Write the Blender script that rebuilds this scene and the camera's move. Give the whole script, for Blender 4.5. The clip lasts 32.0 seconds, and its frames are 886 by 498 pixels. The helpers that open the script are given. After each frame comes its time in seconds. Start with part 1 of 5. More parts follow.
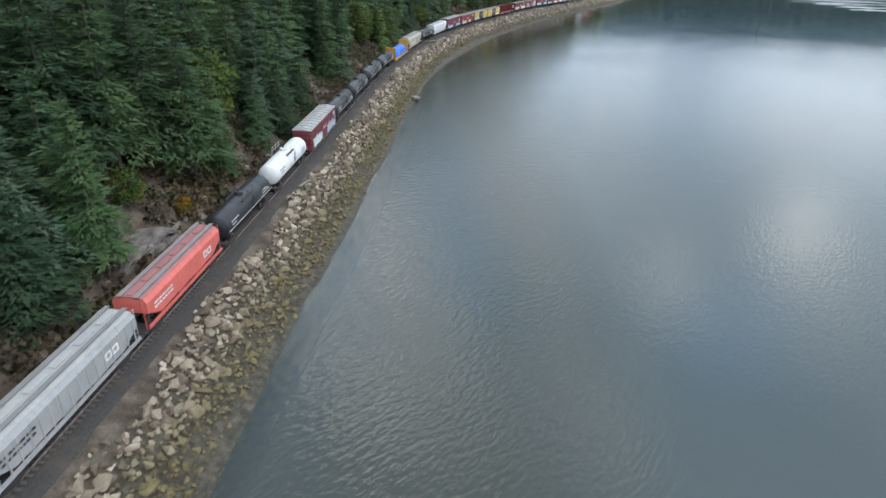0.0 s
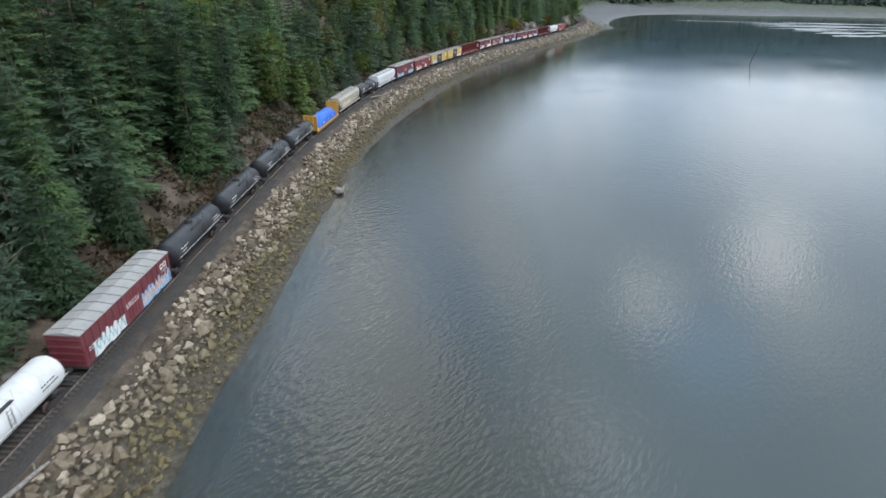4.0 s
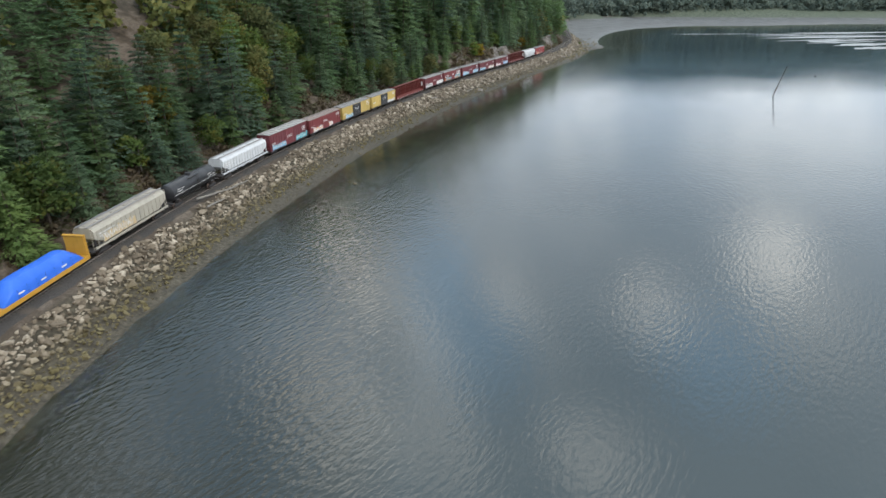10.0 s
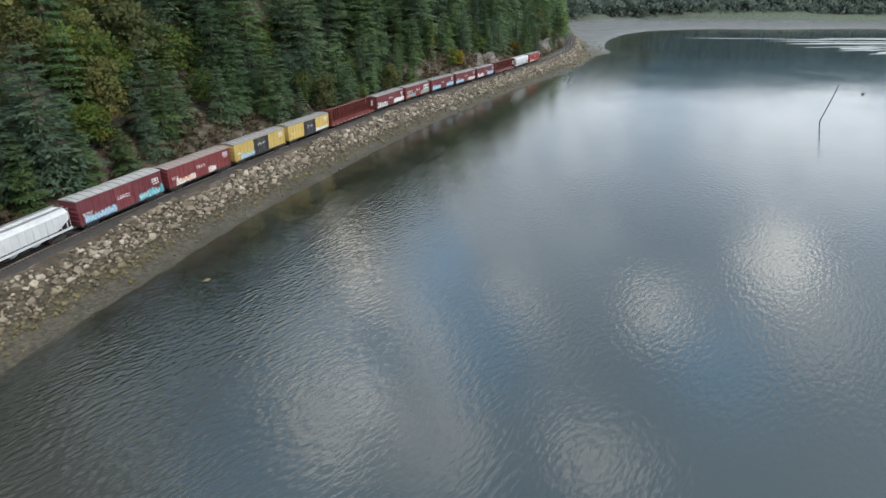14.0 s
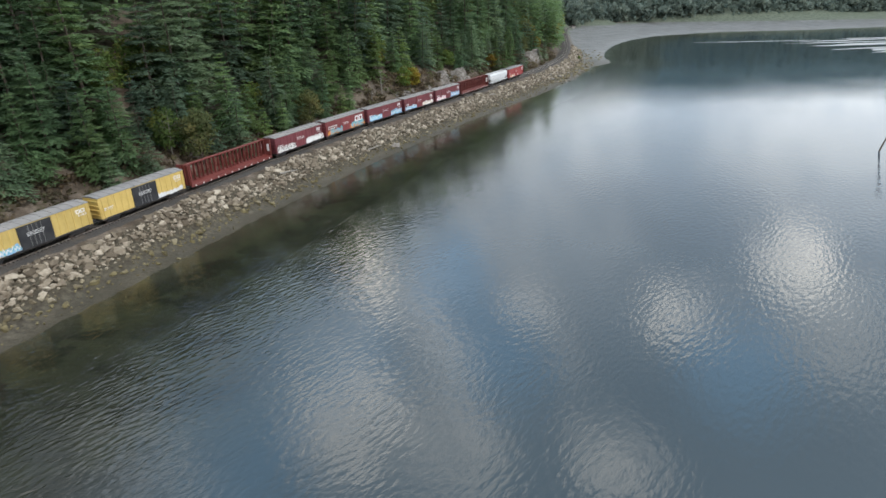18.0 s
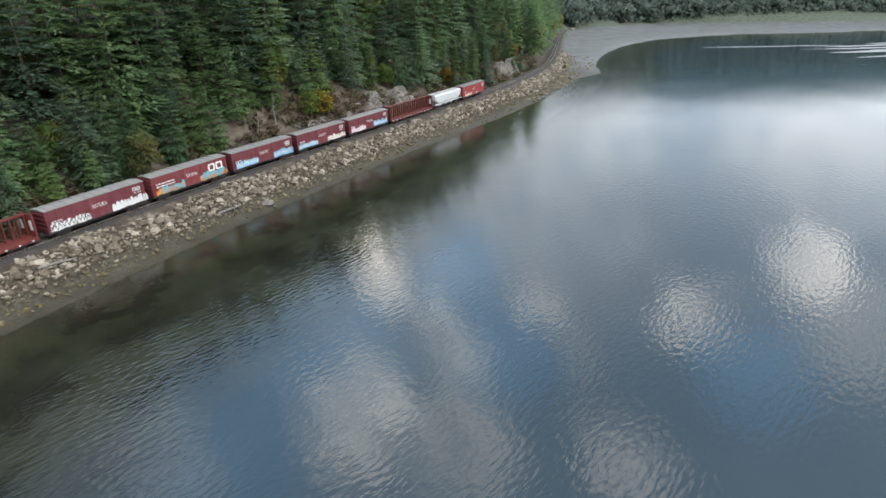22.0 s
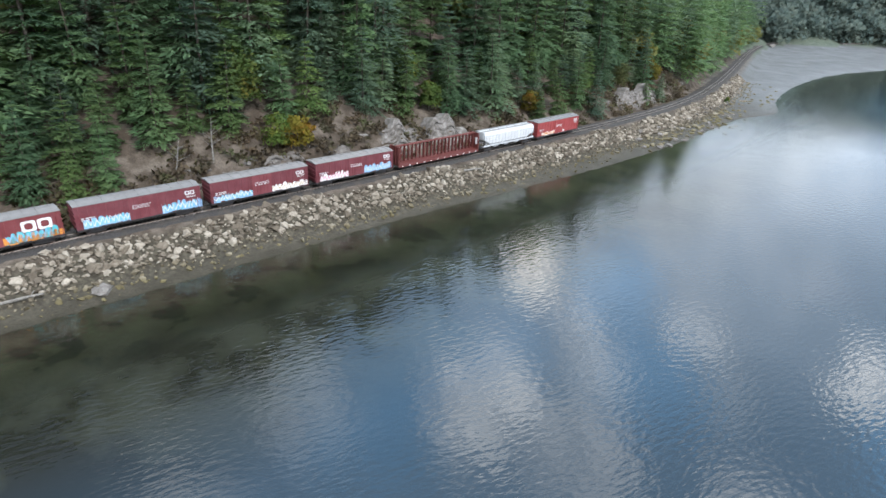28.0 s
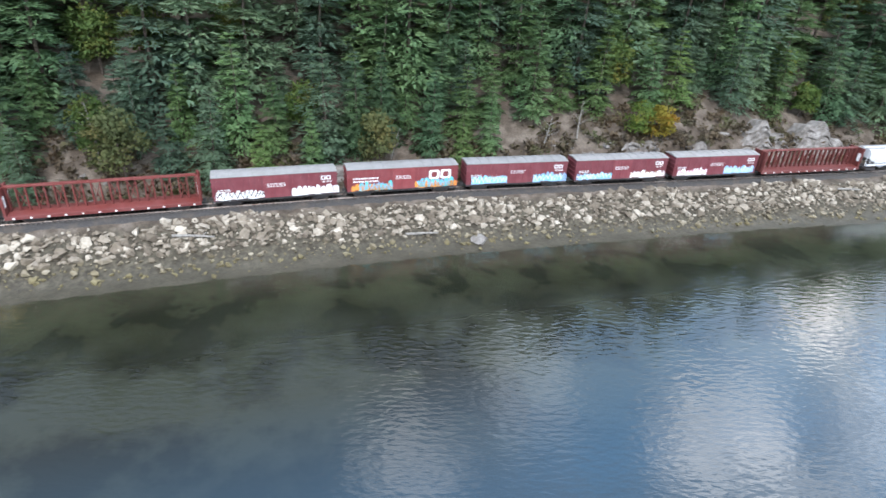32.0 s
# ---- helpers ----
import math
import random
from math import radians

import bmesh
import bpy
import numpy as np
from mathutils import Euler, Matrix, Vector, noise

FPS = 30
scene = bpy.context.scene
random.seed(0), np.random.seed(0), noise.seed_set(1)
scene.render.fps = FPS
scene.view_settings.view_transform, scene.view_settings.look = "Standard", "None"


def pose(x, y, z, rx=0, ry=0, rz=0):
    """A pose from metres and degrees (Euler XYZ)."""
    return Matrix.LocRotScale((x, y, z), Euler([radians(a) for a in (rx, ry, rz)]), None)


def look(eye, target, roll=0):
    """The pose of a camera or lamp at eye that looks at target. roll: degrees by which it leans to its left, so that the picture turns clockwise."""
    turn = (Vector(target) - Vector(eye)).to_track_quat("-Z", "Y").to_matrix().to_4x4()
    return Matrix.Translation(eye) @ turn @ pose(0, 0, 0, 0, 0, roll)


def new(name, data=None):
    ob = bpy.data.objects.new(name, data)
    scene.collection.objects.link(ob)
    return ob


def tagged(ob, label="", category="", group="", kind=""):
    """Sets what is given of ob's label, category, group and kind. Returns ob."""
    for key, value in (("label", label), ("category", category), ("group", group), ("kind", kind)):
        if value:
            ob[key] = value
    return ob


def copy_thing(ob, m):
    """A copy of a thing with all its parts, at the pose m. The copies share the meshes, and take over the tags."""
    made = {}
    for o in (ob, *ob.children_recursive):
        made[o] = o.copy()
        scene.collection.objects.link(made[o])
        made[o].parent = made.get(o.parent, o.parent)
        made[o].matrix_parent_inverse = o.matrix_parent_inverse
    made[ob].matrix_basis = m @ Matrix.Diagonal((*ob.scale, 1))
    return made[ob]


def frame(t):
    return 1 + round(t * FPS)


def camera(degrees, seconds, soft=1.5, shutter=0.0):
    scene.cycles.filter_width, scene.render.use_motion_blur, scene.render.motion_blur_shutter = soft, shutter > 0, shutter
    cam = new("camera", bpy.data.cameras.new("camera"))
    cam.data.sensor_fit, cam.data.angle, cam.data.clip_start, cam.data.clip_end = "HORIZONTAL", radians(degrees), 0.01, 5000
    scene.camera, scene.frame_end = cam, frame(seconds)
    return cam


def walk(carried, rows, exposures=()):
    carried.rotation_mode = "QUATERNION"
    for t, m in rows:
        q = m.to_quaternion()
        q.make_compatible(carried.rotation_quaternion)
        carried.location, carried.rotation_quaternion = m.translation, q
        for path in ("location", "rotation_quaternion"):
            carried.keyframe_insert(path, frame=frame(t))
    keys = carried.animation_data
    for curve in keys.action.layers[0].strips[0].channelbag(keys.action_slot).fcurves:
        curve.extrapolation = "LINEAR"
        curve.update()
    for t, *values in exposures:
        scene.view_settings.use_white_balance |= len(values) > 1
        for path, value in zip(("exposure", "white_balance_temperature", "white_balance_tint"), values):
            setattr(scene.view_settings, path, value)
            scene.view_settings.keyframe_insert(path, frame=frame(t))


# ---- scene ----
import functools

cam = camera(74.0, 32.0, shutter=0.35)
PATH = [
    (0, (-4.191, -36.171, 37.42), (-4.224, -34.403, 36.487), 3.1),
    (0.5, (-4.209, -29.627, 37.434), (-4.244, -27.86, 36.499), 3.1),
    (1, (-4.124, -23.127, 37.427), (-4.148, -21.358, 36.495), 3.0),
    (1.5, (-3.731, -16.72, 37.448), (-3.74, -14.949, 36.519), 2.9),
    (2, (-2.988, -10.467, 37.453), (-2.987, -8.695, 36.526), 2.7),
    (2.5, (-1.981, -4.384, 37.456), (-1.967, -2.612, 36.53), 2.5),
    (3, (-0.924, 1.631, 37.467), (-0.902, 3.411, 36.555), 2.3),
    (3.5, (0.295, 7.649, 37.572), (0.325, 9.444, 36.69), 2.3),
    (5.5, (5.64, 31.09, 38.47), (5.684, 32.917, 37.656), 0.8),
    (6, (7.51, 36.838, 38.554), (7.554, 38.664, 37.739), 0.7),
    (6.5, (9.609, 42.443, 38.594), (9.652, 44.269, 37.779), 0.5),
    (7, (11.879, 48.074, 38.609), (11.918, 49.901, 37.795), 0.3),
    (7.5, (14.076, 53.829, 38.629), (14.111, 55.655, 37.815), 0.2),
    (8, (16.188, 59.818, 38.708), (16.221, 61.644, 37.893), 0.1),
    (8.5, (18.166, 65.95, 38.818), (18.198, 67.776, 38.002), 0.2),
    (9, (20.087, 72.057, 38.934), (20.12, 73.883, 38.12), 0.5),
    (9.5, (22.189, 78.228, 38.978), (22.219, 80.054, 38.162), 0.4),
    (10, (24.215, 84.193, 39.019), (24.242, 86.019, 38.204), 0.3),
    (10.5, (26.219, 90.118, 39.034), (26.246, 91.946, 38.221), 0.4),
    (11, (28.319, 95.941, 38.917), (28.34, 97.768, 38.103), 0.2),
    (11.5, (30.357, 101.62, 38.753), (30.371, 103.447, 37.94), 0.2),
    (12, (32.3, 107.398, 38.585), (32.312, 109.225, 37.77), 0.3),
    (12.5, (34.16, 113.709, 38.409), (34.169, 115.535, 37.592), 0.4),
    (13, (35.908, 120.481, 38.215), (35.915, 122.309, 37.403), 1.1),
    (13.5, (37.5, 127.29, 37.991), (37.508, 129.114, 37.17), 0.8),
    (14, (39.215, 134.063, 37.777), (39.223, 135.887, 36.956), 1.0),
    (14.5, (41.135, 140.665, 37.577), (41.141, 142.491, 36.761), 1.1),
    (15, (43.213, 146.81, 37.409), (43.211, 148.637, 36.595), 0.3),
    (15.5, (45.451, 152.726, 37.215), (45.444, 154.553, 36.403), 0.1),
    (17.5, (54.921, 175.877, 35.538), (54.889, 177.712, 34.745), -0.6),
    (18, (57.391, 181.431, 35.419), (57.352, 183.267, 34.627), -0.8),
    (18.5, (59.885, 186.986, 35.561), (59.841, 188.822, 34.769), -0.7),
    (19, (62.467, 192.532, 35.722), (62.421, 194.368, 34.929), -0.6),
    (19.5, (65.162, 197.865, 35.861), (65.108, 199.7, 35.069), -0.5),
    (20, (68.078, 203.152, 35.992), (68.017, 204.987, 35.199), -0.6),
    (20.5, (71.081, 208.492, 36.119), (71.014, 210.326, 35.323), -0.7),
    (21, (73.994, 213.917, 36.234), (73.924, 215.752, 35.44), -0.6),
    (21.5, (76.939, 219.487, 36.355), (76.864, 221.319, 35.556), -0.7),
    (22, (79.965, 225.051, 36.478), (79.886, 226.883, 35.679), -0.7),
    (22.5, (82.967, 230.683, 36.579), (82.886, 232.513, 35.777), -0.8),
    (23, (85.896, 236.39, 36.662), (85.815, 238.219, 35.858), -0.7),
    (23.5, (88.698, 242.149, 36.732), (88.616, 243.978, 35.928), -0.5),
    (24, (91.439, 248.026, 36.801), (91.337, 249.854, 35.996), -0.8),
    (24.5, (93.91, 253.804, 36.889), (93.79, 255.631, 36.085), -0.3),
    (26.5, (101.358, 275.128, 37.948), (101.001, 276.916, 37.128), 2.4),
    (27, (102.529, 278.761, 37.97), (102.046, 280.517, 37.145), 2.7),
    (27.5, (103.098, 281.18, 37.902), (102.546, 282.915, 37.075), 2.9),
    (28, (102.983, 282.14, 37.802), (102.397, 283.862, 36.97), 3.1),
    (28.5, (102.598, 281.824, 37.652), (101.921, 283.506, 36.808), 3.4),
    (29, (101.998, 280.981, 37.506), (101.21, 282.607, 36.65), 3.7),
    (29.5, (101.207, 280.112, 37.375), (100.265, 281.646, 36.503), 3.8),
    (30, (100.212, 279.265, 37.28), (99.138, 280.702, 36.395), 3.8),
    (30.5, (98.859, 278.196, 37.249), (97.733, 279.587, 36.357), 3.7),
    (31, (97.127, 276.735, 37.299), (95.965, 278.094, 36.402), 3.5),
    (31.5, (95.192, 275.122, 37.35), (93.969, 276.421, 36.445), 3.5),
    (32, (93.134, 273.164, 37.363), (91.853, 274.397, 36.447), 3.6),
]
EXPOSURES = [(0, -0.06, 6150, 10), (4, -0.08, 6200, 10), (10, -0.08, 6550, 10), (20, 0.09, 6600, 11), (24, 0.15, 6580, 11), (28, 0.47, 6200, 12), (31, 0.87, 5980, 13), (32, 0.88, 5980, 13)]
walk(cam, [(t, look(eye, target, roll)) for t, eye, target, roll in PATH], EXPOSURES)

# ---- sky and light ----
SUN_ELEV, SUN_TURN = radians(48), radians(128)
world = bpy.data.worlds.new("sky")
scene.world = world
world.use_nodes = True
wt = world.node_tree
wt.nodes.clear()


def wnode(kind, **values):
    n = wt.nodes.new(kind)
    for key, value in values.items():
        n.inputs[key].default_value = value
    return n


sky = wt.nodes.new("ShaderNodeTexSky")
sky.sky_type, sky.sun_disc = "NISHITA", False
sky.sun_elevation, sky.sun_rotation = SUN_ELEV, SUN_TURN
sky.air_density, sky.dust_density, sky.ozone_density = 1.0, 2.0, 2.0
coord = wt.nodes.new("ShaderNodeTexCoord")


def wmath(how, a, b=0.0, c=0.0):
    n = wt.nodes.new("ShaderNodeMath")
    n.operation = how
    for socket, value in zip(n.inputs, (a, b, c)):
        if isinstance(value, (int, float)):
            socket.default_value = value
        else:
            wt.links.new(value, socket)
    return n.outputs[0]


def wspan(value, a, b, c=0.0, d=1.0):
    n = wnode("ShaderNodeMapRange", **{"From Min": a, "From Max": b, "To Min": c, "To Max": d})
    n.interpolation_type = "SMOOTHSTEP"
    wt.links.new(value, n.inputs["Value"])
    return n.outputs["Result"]


def wmix(factor, a, b):
    n = wt.nodes.new("ShaderNodeMix")
    n.data_type = "RGBA"
    for socket, value in ((n.inputs[0], factor), (n.inputs[6], a), (n.inputs[7], b)):
        if isinstance(value, tuple):
            socket.default_value = (*value, 1)
        elif isinstance(value, float):
            socket.default_value = value
        else:
            wt.links.new(value, socket)
    return n.outputs[2]


def wnoise(scale, detail, vector, rough=0.55):
    n = wnode("ShaderNodeTexNoise", Scale=scale, Detail=detail, Roughness=rough)
    wt.links.new(vector, n.inputs["Vector"])
    return n


# broken cloud: a grey deck, blue gaps, and sunlit cloud tops (direction, half-width in degrees, strength)
TOPS = [((-0.145, 0.888, 0.436), 4.4, 0.85), ((-0.050, 0.860, 0.508), 3.8, 0.45), ((0.126, 0.872, 0.474), 3.4, 0.45), ((0.347, 0.812, 0.468), 4.6, 0.62), ((0.187, 0.811, 0.554), 3.6, 0.18),
        ((0.499, 0.784, 0.368), 4.4, 0.52), ((0.538, 0.72, 0.438), 6.0, 0.28), ((-0.168, 0.758, 0.63), 8.4, 0.9), ((-0.013, 0.74, 0.673), 8.4, 0.5), ((0.242, 0.70, 0.672), 6.2, 0.55),
        ((-0.43, 0.636, 0.64), 7.0, 0.25), ((-0.51, 0.447, 0.734), 7.0, 0.4), ((0.0, 0.828, 0.56), 4.6, 0.4), ((0.218, 0.953, 0.208), 9.0, 0.08), ((0.515, 0.837, 0.183), 13.0, 0.10), ((-0.12, 0.87, 0.47), 13.0, 0.14), ((0.15, 0.92, 0.36), 15.0, 0.09), ((-0.06, 0.74, 0.67), 15.0, 0.10)]
GAPS = [((-0.202, 0.82, 0.536), 10.0), ((0.06, 0.828, 0.558), 8.0), ((0.426, 0.735, 0.527), 7.0), ((-0.259, 0.796, 0.547), 9.0), ((-0.022, 0.893, 0.45), 7.0),
        ((-0.35, 0.69, 0.63), 12.0), ((-0.30, 0.88, 0.36), 9.0)]
CLOUD_GREY, CLOUD_PALE, CLOUD_TOP, BLUE_GAP = (7.8, 9.4, 10.9), (10.6, 12.4, 14.1), (74.0, 70.5, 63.0), (9.5, 18.5, 29.0)
wob = wnoise(24.0, 4.0, coord.outputs["Generated"])
push = wt.nodes.new("ShaderNodeVectorMath")
push.operation, push.inputs[1].default_value, push.inputs[2].default_value = "MULTIPLY_ADD", (0.13, 0.13, 0.13), (-0.065, -0.065, -0.065)
wt.links.new(wob.outputs["Color"], push.inputs[0])
bent = wt.nodes.new("ShaderNodeVectorMath")
bent.operation = "ADD"
wt.links.new(coord.outputs["Generated"], bent.inputs[0])
wt.links.new(push.outputs[0], bent.inputs[1])
bent_way = wt.nodes.new("ShaderNodeVectorMath")
bent_way.operation = "NORMALIZE"
wt.links.new(bent.outputs[0], bent_way.inputs[0])


def patch(way, degrees):
    dot = wt.nodes.new("ShaderNodeVectorMath")
    dot.operation, dot.inputs[1].default_value = "DOT_PRODUCT", Vector(way).normalized()
    wt.links.new(bent_way.outputs[0], dot.inputs[0])
    soft_edge = wspan(dot.outputs["Value"], math.cos(radians(degrees)), 1.0)
    return wmath("POWER", soft_edge, 1.9)


parted = wt.nodes.new("ShaderNodeSeparateXYZ")
wt.links.new(coord.outputs["Generated"], parted.inputs[0])
lift = parted.outputs["Z"]
puffs = wnoise(5.0, 6.0, bent.outputs[0])
deck = wmix(wspan(puffs.outputs["Fac"], 0.36, 0.68), CLOUD_GREY, CLOUD_PALE)
deck = wmix(wspan(lift, 0.34, 0.14, 0.0, 0.85), deck, (10.2, 12.0, 13.9))
deck = wmix(wspan(parted.outputs["X"], -0.40, -0.68), deck, (3.6, 4.8, 6.0))
gap = 0.0
for way, size in GAPS:
    gap = wmath("MAXIMUM", gap, patch(way, size))
deck = wmix(wmath("MULTIPLY", gap, 0.7), deck, BLUE_GAP)
top = 0.0
for way, size, strong in TOPS:
    top = wmath("MAXIMUM", top, wmath("MULTIPLY", patch(way, size), strong))
shreds = wnoise(17.0, 5.0, coord.outputs["Generated"], 0.6)
top = wmath("MULTIPLY", top, wspan(shreds.outputs["Fac"], 0.38, 0.58, 0.45, 1.0))
deck = wmix(top, deck, CLOUD_TOP)
mixed = wmix(0.92, sky.outputs["Color"], deck)
background = wt.nodes.new("ShaderNodeBackground")
background.inputs["Strength"].default_value = 0.12
sky_out = wt.nodes.new("ShaderNodeOutputWorld")
wt.links.new(mixed, background.inputs["Color"])
wt.links.new(background.outputs[0], sky_out.inputs["Surface"])
sun = new("sun", bpy.data.lights.new("sun", "SUN"))
sun.data.energy, sun.data.angle, sun.data.color = 2.2, radians(18), (1.0, 0.985, 0.965)
sun.matrix_world = look((0, 0, 300), Vector((0, 0, 300)) - Vector((math.cos(SUN_ELEV) * math.sin(SUN_TURN), math.cos(SUN_ELEV) * math.cos(SUN_TURN), math.sin(SUN_ELEV))))


# ---- materials ----
def node(tree, kind, **values):
    n = tree.nodes.new(kind)
    for key, value in values.items():
        n.inputs[key].default_value = value
    return n


def ramp(tree, source, stops):
    r = tree.nodes.new("ShaderNodeValToRGB")
    e = r.color_ramp.elements
    while len(e) < len(stops):
        e.new(0.5)
    for point, (at, colour) in zip(e, stops):
        point.position, point.color = at, (*colour, 1)
    tree.links.new(source, r.inputs["Fac"])
    return r.outputs["Color"]


def blend(tree, factor, a, b, how="MIX"):
    m = tree.nodes.new("ShaderNodeMix")
    m.data_type, m.blend_type = "RGBA", how
    for key, value in (("Factor", factor), ("A", a), ("B", b)):
        socket = [s for s in m.inputs if s.name == key and s.type == ("VALUE" if key == "Factor" else "RGBA")][0]
        if isinstance(value, (int, float)):
            socket.default_value = value
        elif isinstance(value, tuple):
            socket.default_value = (*value, 1)
        else:
            tree.links.new(value, socket)
    return [s for s in m.outputs if s.type == "RGBA"][0]


def math_node(tree, how, a, b=0.0, c=0.0):
    m = tree.nodes.new("ShaderNodeMath")
    m.operation = how
    for socket, value in zip(m.inputs, (a, b, c)):
        if isinstance(value, (int, float)):
            socket.default_value = value
        else:
            tree.links.new(value, socket)
    return m.outputs[0]


def noise_at(tree, scale, detail=4.0, rough=0.55, vector=None, distortion=0.0):
    n = node(tree, "ShaderNodeTexNoise", Scale=scale, Detail=detail, Roughness=rough, Distortion=distortion)
    if vector is None:
        vector = world_place(tree)
    tree.links.new(vector, n.inputs["Vector"])
    return n.outputs["Fac"]


def world_place(tree):
    return tree.nodes.new("ShaderNodeNewGeometry").outputs["Position"]


def local_place(tree):
    return tree.nodes.new("ShaderNodeTexCoord").outputs["Object"]


def axis_of(tree, vector, axis):
    s = tree.nodes.new("ShaderNodeSeparateXYZ")
    tree.links.new(vector, s.inputs[0])
    return s.outputs["XYZ".index(axis)]


def span(tree, value, low, high):
    m = tree.nodes.new("ShaderNodeMapRange")
    m.clamp = True
    m.inputs["From Min"].default_value, m.inputs["From Max"].default_value = low, high
    tree.links.new(value, m.inputs["Value"])
    return m.outputs["Result"]


def surface(name, rough=0.8, metal=0.0, spec=0.3):
    m = bpy.data.materials.new(name)
    m.use_nodes = True
    tree = m.node_tree
    p = tree.nodes["Principled BSDF"]
    p.inputs["Roughness"].default_value, p.inputs["Metallic"].default_value = rough, metal
    p.inputs["Specular IOR Level"].default_value = spec
    return m, tree, p


def relief(tree, p, height, strength=0.4, distance=0.05):
    b = node(tree, "ShaderNodeBump", Strength=strength, Distance=distance)
    tree.links.new(height, b.inputs["Height"])
    tree.links.new(b.outputs["Normal"], p.inputs["Normal"])


def any_random(tree):
    return tree.nodes.new("ShaderNodeObjectInfo").outputs["Random"]


def island_random(tree):
    return tree.nodes.new("ShaderNodeNewGeometry").outputs["Random Per Island"]


def foliage(name, dark, mid, light, yellow=None, tone=(0.72, 1.55)):
    m, t, p = surface(name, 0.75, 0, 0.25)
    clump = noise_at(t, 0.35, 3)
    grain = math_node(t, "ADD", math_node(t, "MULTIPLY", island_random(t), 0.30), math_node(t, "MULTIPLY", noise_at(t, 0.8, 4, 0.6), 0.85))
    c = ramp(t, grain, ((0.22, dark), (0.55, mid), (0.92, light)))
    if yellow:
        c = blend(t, span(t, clump, 0.5, 0.72), c, yellow)
    tree_tone = ramp(t, any_random(t), ((0.0, (tone[0], tone[0] * 1.03, tone[0] * 1.08)), (0.5, (1, 1, 1)), (0.8, (1.24, 1.18, 1.04)), (1.0, (tone[1], tone[1] * 0.96, tone[1] * 0.82))))
    c = blend(t, 1.0, c, tree_tone, "MULTIPLY")
    wide = ramp(t, noise_at(t, 0.11, 2), ((0.3, (0.80, 0.88, 0.86)), (0.7, (1.14, 1.08, 0.95))))
    c = blend(t, 1.0, c, wide, "MULTIPLY")
    t.links.new(c, p.inputs["Base Color"])
    through_leaf = t.nodes.new("ShaderNodeBsdfTranslucent")
    t.links.new(c, through_leaf.inputs["Color"])
    both = node(t, "ShaderNodeMixShader", Fac=0.5)
    t.links.new(p.outputs[0], both.inputs[1])
    t.links.new(through_leaf.outputs[0], both.inputs[2])
    t.links.new(both.outputs[0], t.nodes["Material Output"].inputs["Surface"])
    return m


FIR = foliage("fir_needles", (0.100, 0.164, 0.088), (0.130, 0.212, 0.112), (0.182, 0.268, 0.140))
# fir tone darkened; shade over the first stretch is put into the colour
FIR_DARKENED = foliage("darkened_fir_needles", (0.062, 0.108, 0.056), (0.086, 0.145, 0.074), (0.130, 0.196, 0.100))
FIR_BLUE = foliage("grey_green_fir_needles", (0.098, 0.150, 0.110), (0.130, 0.194, 0.132), (0.180, 0.248, 0.166))
FIR_YOUNG = foliage("yellow_green_fir_needles", (0.102, 0.160, 0.070), (0.138, 0.212, 0.086), (0.192, 0.272, 0.112))
LEAF_GREEN = foliage("maple_leaves", (0.062, 0.100, 0.028), (0.100, 0.155, 0.042), (0.165, 0.225, 0.062), (0.240, 0.215, 0.048))
LEAF_YELLOW = foliage("yellowing_leaves", (0.12, 0.13, 0.025), (0.22, 0.19, 0.035), (0.33, 0.26, 0.055), (0.36, 0.17, 0.03))
LEAF_OLIVE = foliage("alder_leaves", (0.092, 0.112, 0.046), (0.148, 0.164, 0.066), (0.215, 0.220, 0.092), (0.235, 0.200, 0.075))
# far leaves paled and blued: distance haze is put into their colour
LEAF_HAZED = foliage("hazed_broadleaf_leaves", (0.090, 0.124, 0.120), (0.134, 0.174, 0.168), (0.186, 0.232, 0.224))
SHRUB = foliage("brown_bracken", (0.110, 0.084, 0.058), (0.165, 0.122, 0.084), (0.235, 0.180, 0.118), (0.150, 0.165, 0.072))

BARK, _t, _p = surface("bark", 0.9, 0, 0.2)
_c = ramp(_t, noise_at(_t, 3.0, 5), ((0.3, (0.05, 0.037, 0.028)), (0.7, (0.16, 0.125, 0.098))))
_t.links.new(_c, _p.inputs["Base Color"])
DEADWOOD, _t, _p = surface("grey_deadwood", 0.9, 0, 0.2)
_c = ramp(_t, noise_at(_t, 4.0, 5), ((0.3, (0.13, 0.115, 0.098)), (0.7, (0.29, 0.265, 0.23))))
_t.links.new(_c, _p.inputs["Base Color"])

# hillside, beach and sea bed in one sheet
GROUND, _t, _p = surface("ground_soil_and_mud", 0.92, 0, 0.25)
_pos = world_place(_t)
_z = axis_of(_t, _pos, "Z")
_soil = ramp(_t, noise_at(_t, 0.35, 6), ((0.25, (0.044, 0.034, 0.024)), (0.47, (0.086, 0.066, 0.049)), (0.60, (0.150, 0.122, 0.096)), (0.68, (0.095, 0.075, 0.055)), (0.8, (0.062, 0.064, 0.032))))
_grit = ramp(_t, noise_at(_t, 5.0, 4), ((0.3, (0.7, 0.7, 0.7)), (0.7, (1.25, 1.22, 1.18))))
_soil = blend(_t, 1.0, _soil, _grit, "MULTIPLY")
_mud = ramp(_t, noise_at(_t, 0.25, 6), ((0.3, (0.036, 0.031, 0.020)), (0.55, (0.056, 0.048, 0.033)), (0.75, (0.082, 0.072, 0.051))))
_mud = blend(_t, 1.0, _mud, _grit, "MULTIPLY")
